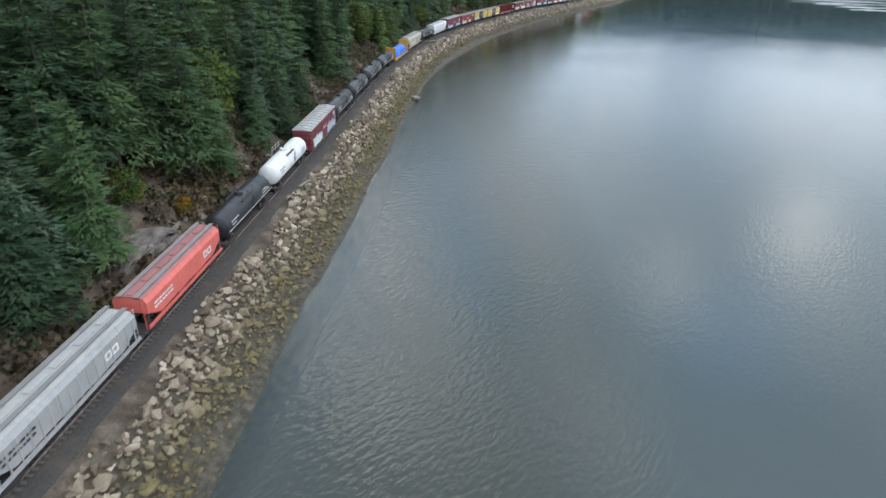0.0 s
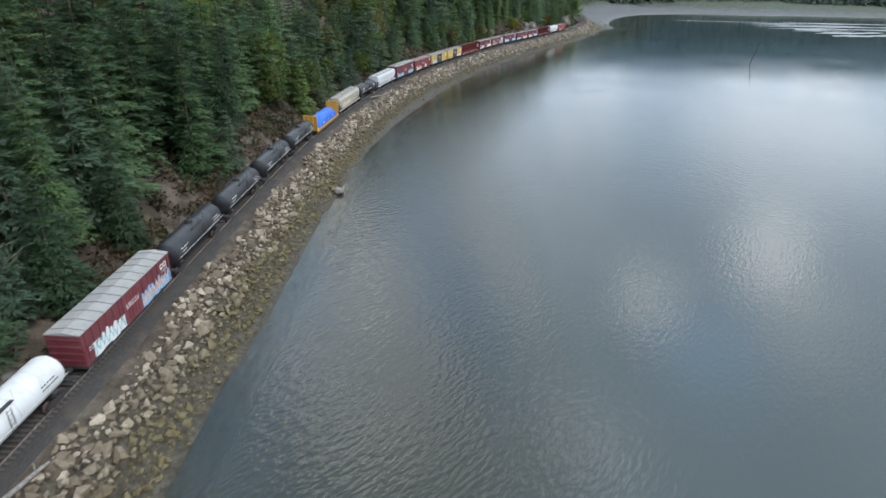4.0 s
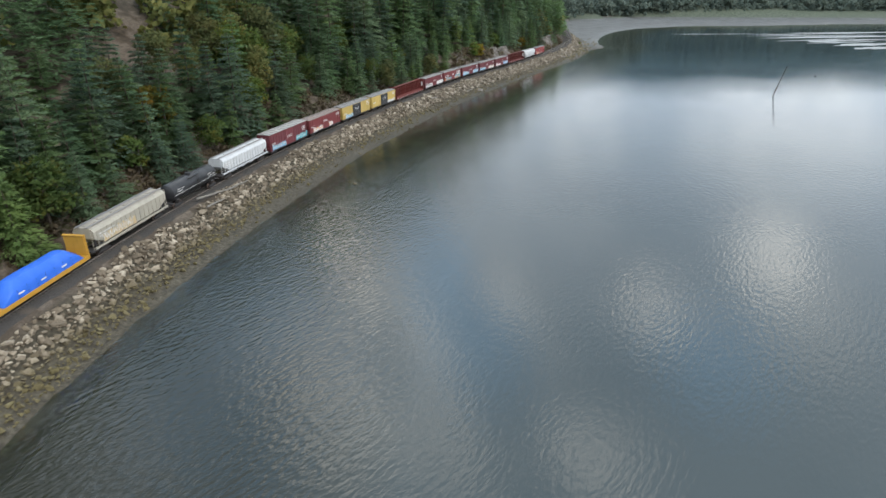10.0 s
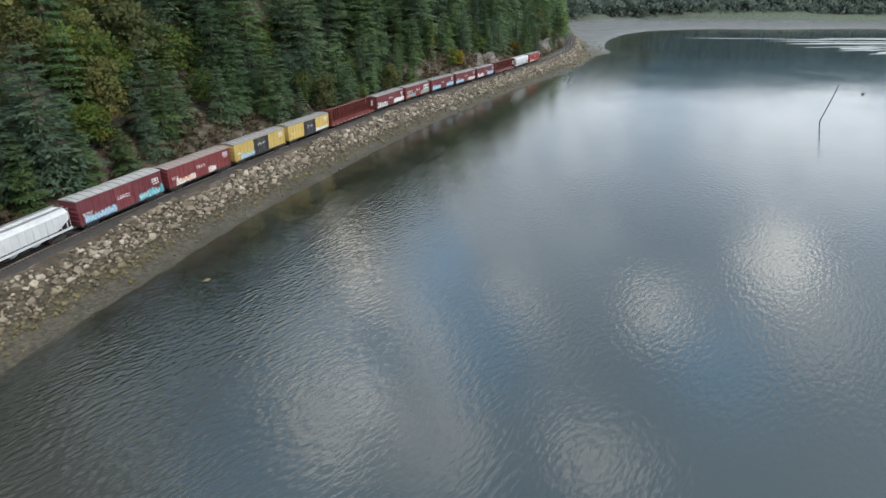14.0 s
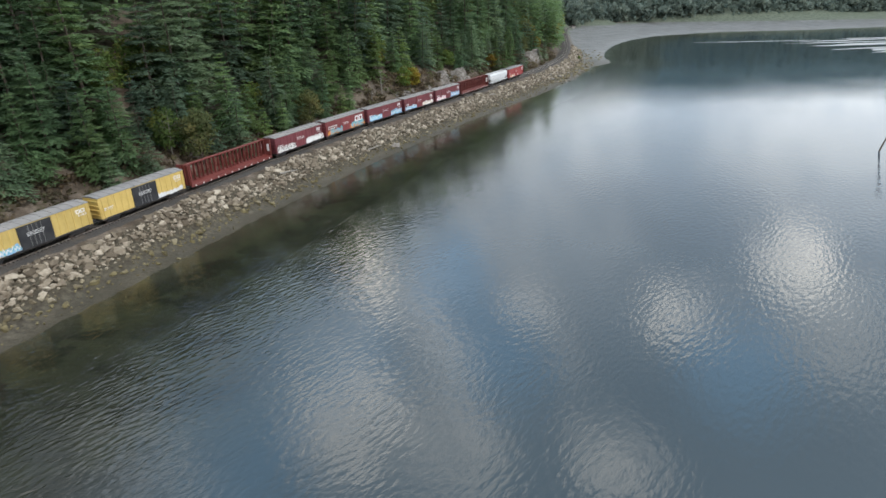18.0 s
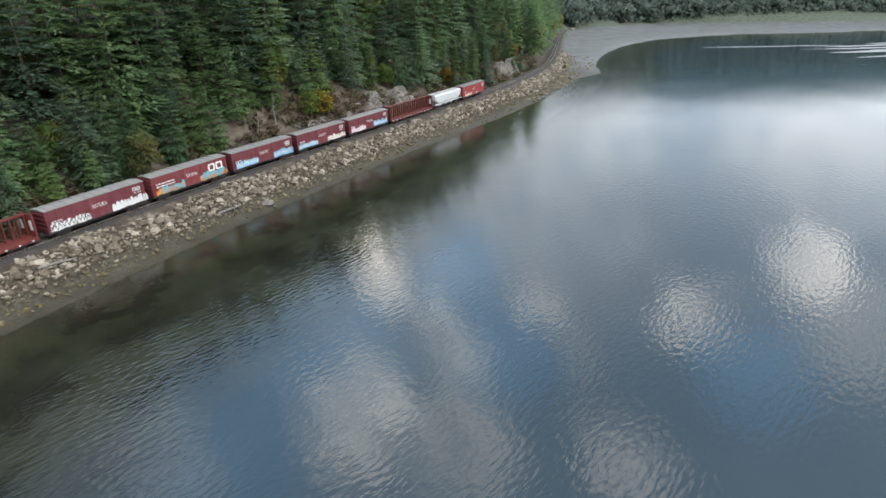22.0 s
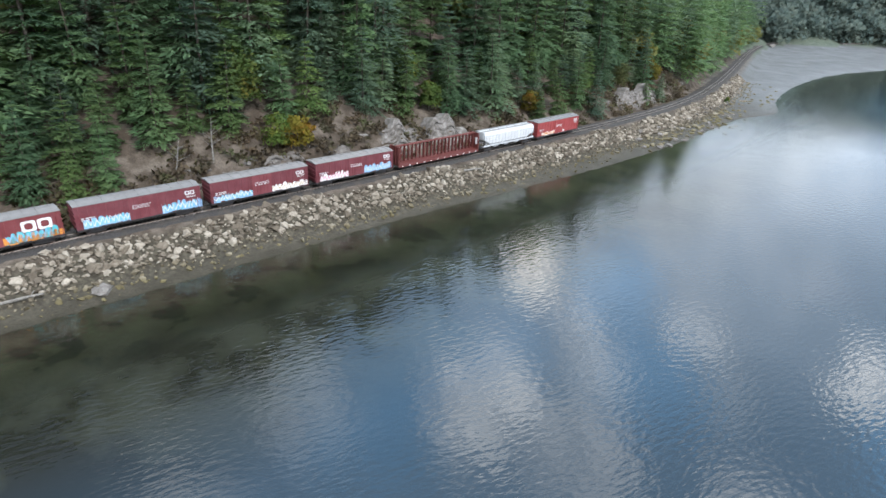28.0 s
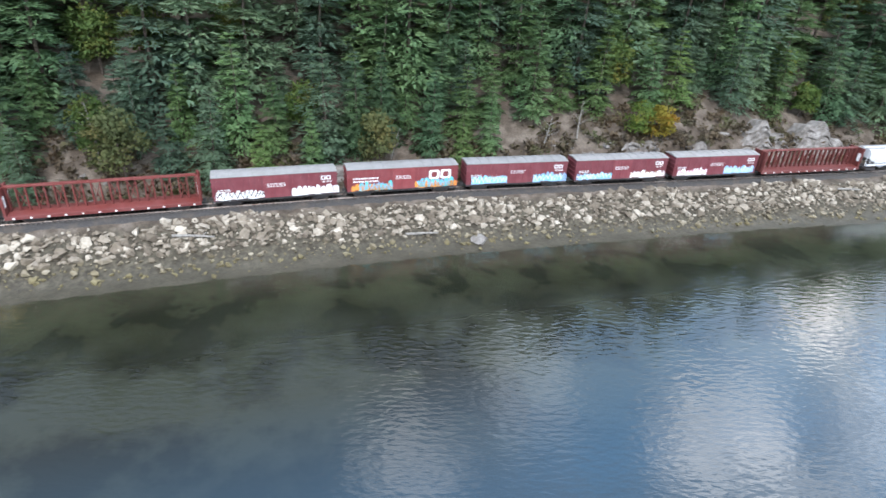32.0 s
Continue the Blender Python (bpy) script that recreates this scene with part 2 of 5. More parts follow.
_bed = ramp(_t, noise_at(_t, 0.13, 6, 0.62), ((0.470, (0.014, 0.012, 0.007)), (0.490, (0.043, 0.041, 0.024)), (0.66, (0.070, 0.067, 0.043))))
_flat = ramp(_t, noise_at(_t, 0.08, 6), ((0.3, (0.094, 0.093, 0.088)), (0.6, (0.134, 0.136, 0.132)), (0.8, (0.180, 0.182, 0.178))))
_mud = blend(_t, span(_t, axis_of(_t, _pos, "Y"), 500.0, 560.0), _mud, _flat)
_c = blend(_t, span(_t, math_node(_t, "MULTIPLY_ADD", span(_t, axis_of(_t, _pos, "Y"), 500.0, 560.0), -1.8, _z), 1.1, 2.6), _mud, _soil)
_bed = blend(_t, 1.0, _bed, ramp(_t, span(_t, axis_of(_t, _pos, "Y"), 150.0, 300.0), ((0.0, (1, 1, 1)), (1.0, (1.25, 1.15, 1.15)))), "MULTIPLY")
_bed = blend(_t, span(_t, _z, -0.7, -1.5), _bed, (0.026, 0.026, 0.016))
_grip = _t.nodes.new("ShaderNodeAttribute")
_grip.attribute_name = "bank"
# brown shingle under the boulders, with the shade of their gaps painted in
_shaded_shingle = ramp(_t, noise_at(_t, 1.4, 6, 0.65), ((0.3, (0.026, 0.021, 0.014)), (0.5, (0.062, 0.052, 0.036)), (0.7, (0.115, 0.100, 0.070))))
_c = blend(_t, _grip.outputs["Fac"], _c, _shaded_shingle)
_c = blend(_t, span(_t, _z, -0.05, -0.35), _c, _bed)
# high forest cover, tinted blue in place of distance haze
_hazed_canopy = ramp(_t, noise_at(_t, 0.03, 8, 0.7), ((0.3, (0.028, 0.050, 0.052)), (0.7, (0.060, 0.092, 0.086))))
_brush = ramp(_t, noise_at(_t, 0.3, 6), ((0.3, (0.060, 0.075, 0.050)), (0.7, (0.135, 0.150, 0.110))))
_c = blend(_t, math_node(_t, "MULTIPLY", span(_t, _z, 2.6, 3.6), span(_t, axis_of(_t, _pos, "Y"), 690.0, 740.0)), _c, _brush)
_c = blend(_t, span(_t, _z, 30.0, 55.0), _c, _hazed_canopy)
_t.links.new(_c, _p.inputs["Base Color"])
_t.links.new(math_node(_t, "MULTIPLY_ADD", span(_t, _z, 0.35, 1.3), 0.3, 0.62), _p.inputs["Roughness"])
relief(_t, _p, noise_at(_t, 2.2, 6), 0.7, 0.25)

# tide-stained boulders: pale above, olive weed and brown algae below the tide line
STONE, _t, _p = surface("riprap_stone", 0.9, 0, 0.25)
_pos = world_place(_t)
_z = axis_of(_t, _pos, "Z")
_own = ramp(_t, island_random(_t), ((0.0, (0.120, 0.100, 0.078)), (0.35, (0.195, 0.166, 0.132)), (0.7, (0.285, 0.250, 0.205)), (1.0, (0.45, 0.41, 0.35))))
_spot = ramp(_t, noise_at(_t, 2.5, 6, 0.65), ((0.25, (0.6, 0.58, 0.54)), (0.55, (1, 1, 1)), (0.8, (1.15, 1.14, 1.12))))
_own = blend(_t, 1.0, _own, _spot, "MULTIPLY")
_own = blend(_t, 1.0, _own, ramp(_t, span(_t, axis_of(_t, _pos, "Y"), 120.0, 330.0), ((0.0, (1.0, 0.93, 0.83)), (1.0, (0.92, 0.88, 0.82)))), "MULTIPLY")
_weed = ramp(_t, noise_at(_t, 1.2, 5), ((0.3, (0.062, 0.048, 0.022)), (0.5, (0.135, 0.110, 0.048)), (0.72, (0.190, 0.162, 0.086))))
_tide = math_node(_t, "MULTIPLY_ADD", noise_at(_t, 0.16, 4), -2.6, math_node(_t, "MULTIPLY_ADD", span(_t, axis_of(_t, _pos, "Y"), 100.0, 330.0), 1.25, math_node(_t, "ADD", _z, -0.25)))
_c = blend(_t, math_node(_t, "MULTIPLY", span(_t, _tide, 1.5, 0.1), 0.9), _own, _weed)
_t.links.new(_c, _p.inputs["Base Color"])
relief(_t, _p, noise_at(_t, 6.0, 6), 0.5, 0.08)

CLIFF, _t, _p = surface("bare_bedrock", 0.9, 0, 0.25)
_c = ramp(_t, noise_at(_t, 0.8, 7, 0.65), ((0.28, (0.075, 0.063, 0.052)), (0.5, (0.190, 0.168, 0.146)), (0.72, (0.325, 0.298, 0.268))))
_t.links.new(_c, _p.inputs["Base Color"])
relief(_t, _p, noise_at(_t, 2.0, 7, 0.65), 0.8, 0.3)

BALLAST, _t, _p = surface("track_ballast", 0.95, 0, 0.2)
_c = ramp(_t, noise_at(_t, 9.0, 5, 0.7), ((0.3, (0.034, 0.031, 0.029)), (0.6, (0.075, 0.068, 0.062)), (0.8, (0.130, 0.120, 0.110))))
_c = blend(_t, span(_t, noise_at(_t, 0.4, 4), 0.5, 0.75), _c, (0.100, 0.080, 0.062))
_t.links.new(_c, _p.inputs["Base Color"])
relief(_t, _p, noise_at(_t, 9.0, 4, 0.7), 0.8, 0.08)
TIE, _t, _p = surface("concrete_tie", 0.9, 0, 0.2)
_c = ramp(_t, any_random(_t), ((0.0, (0.055, 0.048, 0.042)), (1.0, (0.13, 0.118, 0.105))))
_t.links.new(_c, _p.inputs["Base Color"])
RAIL, _t, _p = surface("rail_steel", 0.45, 0.8, 0.5)
_c = ramp(_t, noise_at(_t, 2.0, 4), ((0.3, (0.12, 0.08, 0.06)), (0.7, (0.28, 0.24, 0.21))))
_t.links.new(_c, _p.inputs["Base Color"])

# bay water: a murky body under a rippled, mirroring surface
WATER = bpy.data.materials.new("bay_water")
WATER.use_nodes = True
_t = WATER.node_tree
_t.nodes.clear()
_deep = _t.nodes.new("ShaderNodeAttribute")
_deep.attribute_name = "depth"
_pos = world_place(_t)
_body = node(_t, "ShaderNodeBsdfDiffuse", Color=(0.052, 0.072, 0.070, 1))
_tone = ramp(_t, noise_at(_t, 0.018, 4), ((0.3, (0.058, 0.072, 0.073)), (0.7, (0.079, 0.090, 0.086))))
# far water body: darker, and bluer partly for haze on the mirrored mountains
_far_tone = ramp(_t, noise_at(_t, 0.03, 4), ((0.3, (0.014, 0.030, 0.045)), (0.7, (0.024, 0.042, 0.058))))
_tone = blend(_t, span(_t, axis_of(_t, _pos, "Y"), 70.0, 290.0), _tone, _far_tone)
# olive inshore water, darkened partly to stand for the mirrored woods
_inshore = ramp(_t, span(_t, axis_of(_t, _pos, "Y"), 10.0, 100.0), ((0.0, (0.050, 0.055, 0.046)), (1.0, (0.026, 0.027, 0.020))))
_weedy = ramp(_t, noise_at(_t, 0.10, 5, 0.6), ((0.42, (0.55, 0.52, 0.50)), (0.56, (1.15, 1.15, 1.1))))
_inshore = blend(_t, span(_t, axis_of(_t, _pos, "Y"), 170.0, 260.0), _inshore, blend(_t, 1.0, _inshore, _weedy, "MULTIPLY"))
_tone = blend(_t, span(_t, _deep.outputs["Fac"], 4.2, 2.2), _tone, _inshore)
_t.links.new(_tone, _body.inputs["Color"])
_clear = node(_t, "ShaderNodeBsdfTransparent", Color=(0.80, 0.86, 0.78, 1))
_murk = _t.nodes.new("ShaderNodeMixShader")
_silt = math_node(_t, "MULTIPLY", span(_t, axis_of(_t, _pos, "Y"), 240.0, 190.0), span(_t, _deep.outputs["Fac"], 0.02, 0.25))
_t.links.new(math_node(_t, "MAXIMUM", _silt, span(_t, _deep.outputs["Fac"], 0.15, 1.15)), _murk.inputs[0])
_t.links.new(_clear.outputs[0], _murk.inputs[1])
_t.links.new(_body.outputs[0], _murk.inputs[2])
_gloss = node(_t, "ShaderNodeBsdfGlossy", Color=(1, 1, 1, 1), Roughness=0.03)
_ruffle = ramp(_t, span(_t, axis_of(_t, _pos, "Y"), 100.0, 370.0), ((0.0, (0.20,) * 3), (0.35, (0.17,) * 3), (0.62, (0.09,) * 3), (0.8, (0.045,) * 3)))
_ruffle = blend(_t, span(_t, _deep.outputs["Fac"], 9.0, 4.0), _ruffle, ramp(_t, span(_t, axis_of(_t, _pos, "Y"), 0.0, 230.0), ((0.0, (0.17,) * 3), (0.4, (0.07,) * 3), (1.0, (0.035,) * 3))))
_ruffle = blend(_t, span(_t, _deep.outputs["Fac"], 2.4, 1.0), _ruffle, (0.06, 0.06, 0.06))
_t.links.new(_ruffle, _gloss.inputs["Roughness"])
_fres = node(_t, "ShaderNodeFresnel", IOR=1.34)
_map = _t.nodes.new("ShaderNodeMapping")
_map.vector_type = "TEXTURE"
_map.inputs["Rotation"].default_value = (0, 0, radians(50))
_map.inputs["Scale"].default_value = (1.9, 0.8, 1.0)
_t.links.new(_pos, _map.inputs["Vector"])
_wave = noise_at(_t, 1.6, 2, 0.4, _map.outputs[0], 0.3)
_swell = noise_at(_t, 0.16, 2, 0.5, _map.outputs[0])
_calm = span(_t, noise_at(_t, 0.022, 3, 0.5), 0.38, 0.62)
_calm = math_node(_t, "MAXIMUM", _calm, math_node(_t, "MULTIPLY", span(_t, _deep.outputs["Fac"], 5.0, 2.5), 0.9))
_h = math_node(_t, "MULTIPLY", _wave, math_node(_t, "MULTIPLY_ADD", _calm, 0.55, 0.45))
_chop = noise_at(_t, 2.6, 2, 0.5, _map.outputs[0], 0.2)
_h = math_node(_t, "ADD", _h, math_node(_t, "MULTIPLY", _chop, math_node(_t, "MULTIPLY", span(_t, axis_of(_t, _pos, "Y"), 260.0, 90.0), 0.42)))
_h = math_node(_t, "ADD", _h, math_node(_t, "MULTIPLY", _swell, 0.25))
_h = math_node(_t, "MULTIPLY", _h, math_node(_t, "MULTIPLY_ADD", span(_t, axis_of(_t, _pos, "Y"), 300.0, 190.0), 0.55, 1.0))
_h = math_node(_t, "MULTIPLY", _h, math_node(_t, "MULTIPLY_ADD", math_node(_t, "MULTIPLY", span(_t, axis_of(_t, _pos, "Y"), 330.0, 210.0), span(_t, _deep.outputs["Fac"], 4.5, 1.8)), 0.8, 1.0))
_b = node(_t, "ShaderNodeBump", Strength=0.115, Distance=0.3)
_t.links.new(_h, _b.inputs["Height"])
_t.links.new(_b.outputs[0], _gloss.inputs["Normal"])
_t.links.new(_b.outputs[0], _fres.inputs["Normal"])
_mix = _t.nodes.new("ShaderNodeMixShader")
_t.links.new(_fres.outputs[0], _mix.inputs[0])
_t.links.new(_murk.outputs[0], _mix.inputs[1])
_t.links.new(_gloss.outputs[0], _mix.inputs[2])
_wo = _t.nodes.new("ShaderNodeOutputMaterial")
_t.links.new(_mix.outputs[0], _wo.inputs["Surface"])


@functools.lru_cache(None)
def paint(name, colour, rough=0.55, metal=0.0, grime=0.5):
    """Weathered vehicle paint: the colour, rust-brown streaks running down, and road dust near the bottom."""
    m, t, p = surface(name, rough, metal, 0.35)
    place = local_place(t)
    stretch = t.nodes.new("ShaderNodeMapping")
    stretch.inputs["Scale"].default_value = (1.0, 1.0, 0.16)
    t.links.new(place, stretch.inputs["Vector"])
    streak = noise_at(t, 2.6, 5, 0.6, stretch.outputs[0])
    patch = noise_at(t, 0.55, 4, 0.55, place)
    dark = tuple(v * 0.55 + 0.012 for v in colour)
    pale = tuple(min(0.85, v * 1.12 + 0.02) for v in colour)
    c = blend(t, span(t, patch, 0.35, 0.7), colour, pale)
    c = blend(t, math_node(t, "MULTIPLY", span(t, streak, 0.52, 0.75), grime), c, dark)
    shade = ramp(t, any_random(t), ((0.0, (0.88, 0.88, 0.9)), (1.0, (1.08, 1.05, 1.03))))
    c = blend(t, 1.0, c, shade, "MULTIPLY")
    t.links.new(c, p.inputs["Base Color"])
    return m


MAROON = paint("maroon_paint", (0.150, 0.033, 0.039))
BRICK_RED = paint("red_paint", (0.185, 0.037, 0.038))
HOPPER_RED = paint("coral_red_paint", (0.56, 0.125, 0.10))
OXIDE = paint("oxide_brown_paint", (0.120, 0.028, 0.022))
YELLOW = paint("yellow_paint", (0.52, 0.37, 0.11))
OXIDE_RED = paint("rust_red_paint", (0.135, 0.026, 0.020))
GREY = paint("grey_paint", (0.34, 0.335, 0.32))
BEIGE = paint("beige_paint", (0.37, 0.34, 0.275))
WHITE = paint("white_paint", (0.56, 0.565, 0.56), grime=0.4)
BLACK = paint("black_tank_paint", (0.022, 0.022, 0.024), 0.42)
ROOF = paint("galvanised_roof", (0.235, 0.225, 0.215), 0.6, 0.2)
STEEL = paint("dark_underframe", (0.035, 0.031, 0.029), 0.8)
WHEEL = paint("rusty_wheel", (0.085, 0.058, 0.045), 0.7, 0.3)
TARP = paint("blue_wrapping", (0.025, 0.135, 0.62), 0.4, 0.0, 0.15)
FRAME_YELLOW = paint("ochre_frame", (0.52, 0.27, 0.03))
MARK = paint("white_marking", (0.70, 0.69, 0.66), 0.6, 0.0, 0.2)
G_TEAL = paint("teal_spray", (0.10, 0.42, 0.46), 0.6, 0.0, 0.15)
G_SKY = paint("pale_blue_spray", (0.24, 0.42, 0.60), 0.6, 0.0, 0.15)
G_ORANGE = paint("orange_spray", (0.62, 0.24, 0.04), 0.6, 0.0, 0.15)
G_WHITE = paint("white_spray", (0.66, 0.65, 0.62), 0.6, 0.0, 0.2)
G_BLACK = paint("black_spray", (0.02, 0.02, 0.022), 0.6, 0.0, 0.1)
G_PINK = paint("pink_spray", (0.62, 0.20, 0.30), 0.6, 0.0, 0.15)


# ---- plan: the line of the track and the water's edge ----
TRACK = [(-35.5, -70), (-33.5, -30), (-32, 0), (-30.7, 30), (-29.6, 60), (-28.6, 90), (-27.2, 120), (-24.6, 150), (-20.2, 180), (-13.7, 210),
         (-4.2, 240), (7, 270), (19, 300), (32.4, 330), (48, 360), (63.5, 390), (78.5, 420), (92.5, 450), (105, 480), (114.8, 510), (122, 540),
         (133, 600), (146, 680), (156, 740), (166, 790), (178, 835), (196, 875), (222, 905), (262, 927), (320, 945), (420, 962), (560, 980),
         (800, 1000), (1200, 1010), (1700, 1010)]
SHORE = [(-24, -70), (-22.8, -30), (-22, 0), (-20.5, 25), (-19.3, 50), (-18.5, 75), (-17.6, 98), (-16.6, 118), (-14.8, 142), (-11.8, 162), (-7.5, 182),
         (-2.2, 202), (6.5, 233), (14, 253), (20.5, 271), (28, 290), (35, 306), (44, 326), (55, 348), (66, 370), (80, 395), (95, 422), (109, 452),
         (121, 482), (131, 505), (144, 523), (147, 548), (155, 582), (177, 644), (204, 695), (240, 738), (295, 770), (360, 790), (470, 815), (640, 850),
         (1000, 900), (1700, 930)]


def resample(points, step):
    pts = np.array(points, float)
    pts = np.vstack([2 * pts[0] - pts[1], pts, 2 * pts[-1] - pts[-2]])
    out, u = [], np.linspace(0, 1, 40, endpoint=False)[:, None]
    for p0, p1, p2, p3 in zip(pts, pts[1:], pts[2:], pts[3:]):
        d = np.linalg.norm(p2 - p1)
        m1 = d * ((p1 - p0) / np.linalg.norm(p1 - p0) + (p2 - p1) / d) / 2
        m2 = d * ((p2 - p1) / d + (p3 - p2) / np.linalg.norm(p3 - p2)) / 2
        out.append((2 * u**3 - 3 * u**2 + 1) * p1 + (u**3 - 2 * u**2 + u) * m1 + (3 * u**2 - 2 * u**3) * p2 + (u**3 - u**2) * m2)
    line = np.vstack(out + [pts[-2:-1]])
    run = np.r_[0, np.cumsum(np.linalg.norm(np.diff(line, axis=0), axis=1))]
    s = np.arange(0, run[-1], step)
    return np.stack([np.interp(s, run, line[:, k]) for k in (0, 1)], 1)


LINE = resample(TRACK, 2.0)
EDGE = resample(SHORE, 4.0)
RAIL_TOP, BED = 4.6, 4.22


def on_track(s):
    """Place and heading on the track, s metres from its start."""
    i = min(max(s / 2.0, 0), len(LINE) - 2.001)
    k = int(i)
    d = LINE[k + 1] - LINE[k]
    return LINE[k] + (i - k) * d, math.atan2(d[1], d[0])


def beside(s, n):
    (x, y), a = on_track(s)
    return x + n * math.sin(a), y - n * math.cos(a)


def offset(x, y, line):
    """Signed distance to a line, positive on its right, and the metres along it."""
    x, y = np.ravel(x), np.ravel(y)
    best, sign, at = np.full(x.shape, 1e18), np.ones(x.shape), np.zeros(x.shape)
    run = 0.0
    for a, b in zip(line, line[1:]):
        d = b - a
        size = float(np.hypot(*d))
        u = np.clip(((x - a[0]) * d[0] + (y - a[1]) * d[1]) / size**2, 0, 1)
        dx, dy = x - a[0] - u * d[0], y - a[1] - u * d[1]
        far = dx * dx + dy * dy
        hit = far < best
        best[hit], at[hit] = far[hit], (run + u * size)[hit]
        sign[hit] = np.where((d[0] * dy - d[1] * dx)[hit] <= 0, 1, -1)
        run += size
    return sign * np.sqrt(best), at


def lumps(x, y, size, seed):
    """Smooth random ground, -1 to 1."""
    rng = np.random.RandomState(seed)
    table = rng.uniform(-1, 1, (64, 64))
    u, v = x / size, y / size
    i, j = np.floor(u).astype(int), np.floor(v).astype(int)
    fu, fv = u - i, v - j
    fu, fv = fu * fu * (3 - 2 * fu), fv * fv * (3 - 2 * fv)
    g = lambda a, b: table[a % 64, b % 64]
    return (g(i, j) * (1 - fu) + g(i + 1, j) * fu) * (1 - fv) + (g(i, j + 1) * (1 - fu) + g(i + 1, j + 1) * fu) * fv


def ease(v, a, b):
    u = np.clip((v - a) / (b - a), 0, 1)
    return u * u * (3 - 2 * u)


def ground_height(x, y, coarse=False):
    x, y = np.asarray(x, float), np.asarray(y, float)
    n, s = offset(x, y, LINE[::12] if coarse else LINE[::2])
    d, _ = offset(x, y, EDGE[::3] if coarse else EDGE)
    rough = lumps(x, y, 9, 1) * 0.6 + lumps(x, y, 3.1, 2) * 0.3
    # water side: bed, shoulder, riprap bank, beach, sea floor
    bank = BED - 0.1 - np.clip(n - 3.6, 0, None) * (0.60 + 0.06 * lumps(x, y, 23, 5))
    beach = 0.05 + 0.085 * np.clip(-d, 0, 7) + 0.012 * np.clip(-d - 7, 0, 40) + 0.05 * rough * np.clip(-d / 4, 0, 1)
    floor_z = -0.06 * np.clip(d, 0, 12) - 0.13 * np.clip(d - 12, 0, 30) - 0.03 * np.clip(d - 33, 0, 150)
    right = np.where(d > 0, floor_z, np.maximum(bank, beach))
    # hill side: ditch, rocky cut, wooded slope
    m = -n
    cut = 2.2 + 1.6 * lumps(s, s * 0, 31, 7) + 1.2 * ease(s, 425, 445) * (1 - ease(s, 500, 520))
    left = BED - 0.45 * ease(m, 2.6, 3.8) + cut * ease(m, 5.0, 8.5 + lumps(x, y, 12, 9))
    slope = np.clip(m - 7.5, 0, None)
    left = left + 0.52 * np.minimum(slope, 14) + 0.68 * np.clip(slope - 14, 0, 61) + 0.46 * np.clip(slope - 75, 0, 170) + rough * np.clip(m - 4.5, 0, 4) / 4
    left = left + lumps(x, y, 38, 11) * np.clip(m - 10, 0, 40) * 0.10
    z = np.where(n > 0, right, left)
    z = np.where(np.abs(n) < 3.2, BED, z)
    # mountains round the bay
    r = np.hypot(x - 150, y - 350)
    ring = np.clip(r - 1250, 0, None) * (0.21 + 0.07 * lumps(x, y, 700, 3)) + 25 * lumps(x, y, 230, 4) * ease(r, 1250, 1700)
    ring = np.minimum(ring, 330 + 60 * lumps(x, y, 800, 13)) * np.where(n > 0, ease(r, 1250, 1400), 1)
    return np.where(r > 1250, np.maximum(z, ring * ease(r, 1250, 1450) + z * (1 - ease(r, 1250, 1450))), z)


def mesh_from(name, verts, faces, material=None, smooth=True):
    me = bpy.data.meshes.new(name)
    verts = np.asarray(verts, np.float32)
    faces = np.asarray(faces, np.int32)
    me.vertices.add(len(verts))
    me.vertices.foreach_set("co", verts.ravel())
    k = faces.shape[1]
    me.loops.add(faces.size)
    me.loops.foreach_set("vertex_index", faces.ravel())
    me.polygons.add(len(faces))
    me.polygons.foreach_set("loop_start", np.arange(0, faces.size, k, dtype=np.int32))
    me.polygons.foreach_set("use_smooth", np.full(len(faces), smooth))
    me.update(calc_edges=True)
    if material:
        me.materials.append(material)
    return me


def steps(fine_a, fine_b, fine, reach, grow=1.22):
    mid = list(np.arange(fine_a, fine_b + 0.01, fine))
    up, size = [], fine
    at = mid[-1]
    while at < reach:
        size *= grow
        at += size
        up.append(at)
    down, size, at = [], fine, mid[0]
    while at > -reach:
        size *= grow
        at -= size
        down.append(at)
    return np.array(down[::-1] + mid + up)


def sheet(gx, gy):
    X, Y = np.meshgrid(gx, gy)
    i = np.arange(len(gy) - 1)[:, None] * len(gx) + np.arange(len(gx) - 1)
    return X.ravel(), Y.ravel(), np.stack([i, i + 1, i + len(gx) + 1, i + len(gx)], -1).reshape(-1, 4)


gx, gy = steps(-75, 175, 1.7, 4200), steps(-75, 560, 1.9, 4200)
X, Y, F = sheet(gx, gy)
Z = ground_height(X, Y)
ground = new("ground", mesh_from("ground", np.stack([X, Y, Z], 1), F, GROUND))
shore_n, shore_s = offset(X, Y, LINE[::2])
bank_mark = ground.data.attributes.new("bank", "FLOAT", "POINT")
bank_reach = 10.0 + 5.0 * ease(shore_s, 340, 240) + lumps(X, Y, 6, 17)
bank_mark.data.foreach_set("value", (ease(shore_n, 3.6, 4.4) * ease(shore_n, bank_reach + 1.5, bank_reach - 1.5) * ease(shore_s, 640, 590)).astype(np.float32))
tagged(ground, "brown wooded hillside, grey mud beach and sea bed", "ground", kind="structure")

wx, wy = steps(-60, 260, 4, 4200), steps(-75, 600, 4, 4200)
X, Y, F = sheet(wx, wy)
D, _ = offset(X, Y, EDGE)
keep = D > -14
F = F[keep[F].any(1)]
used = np.unique(F)
place = np.full(len(X), -1)
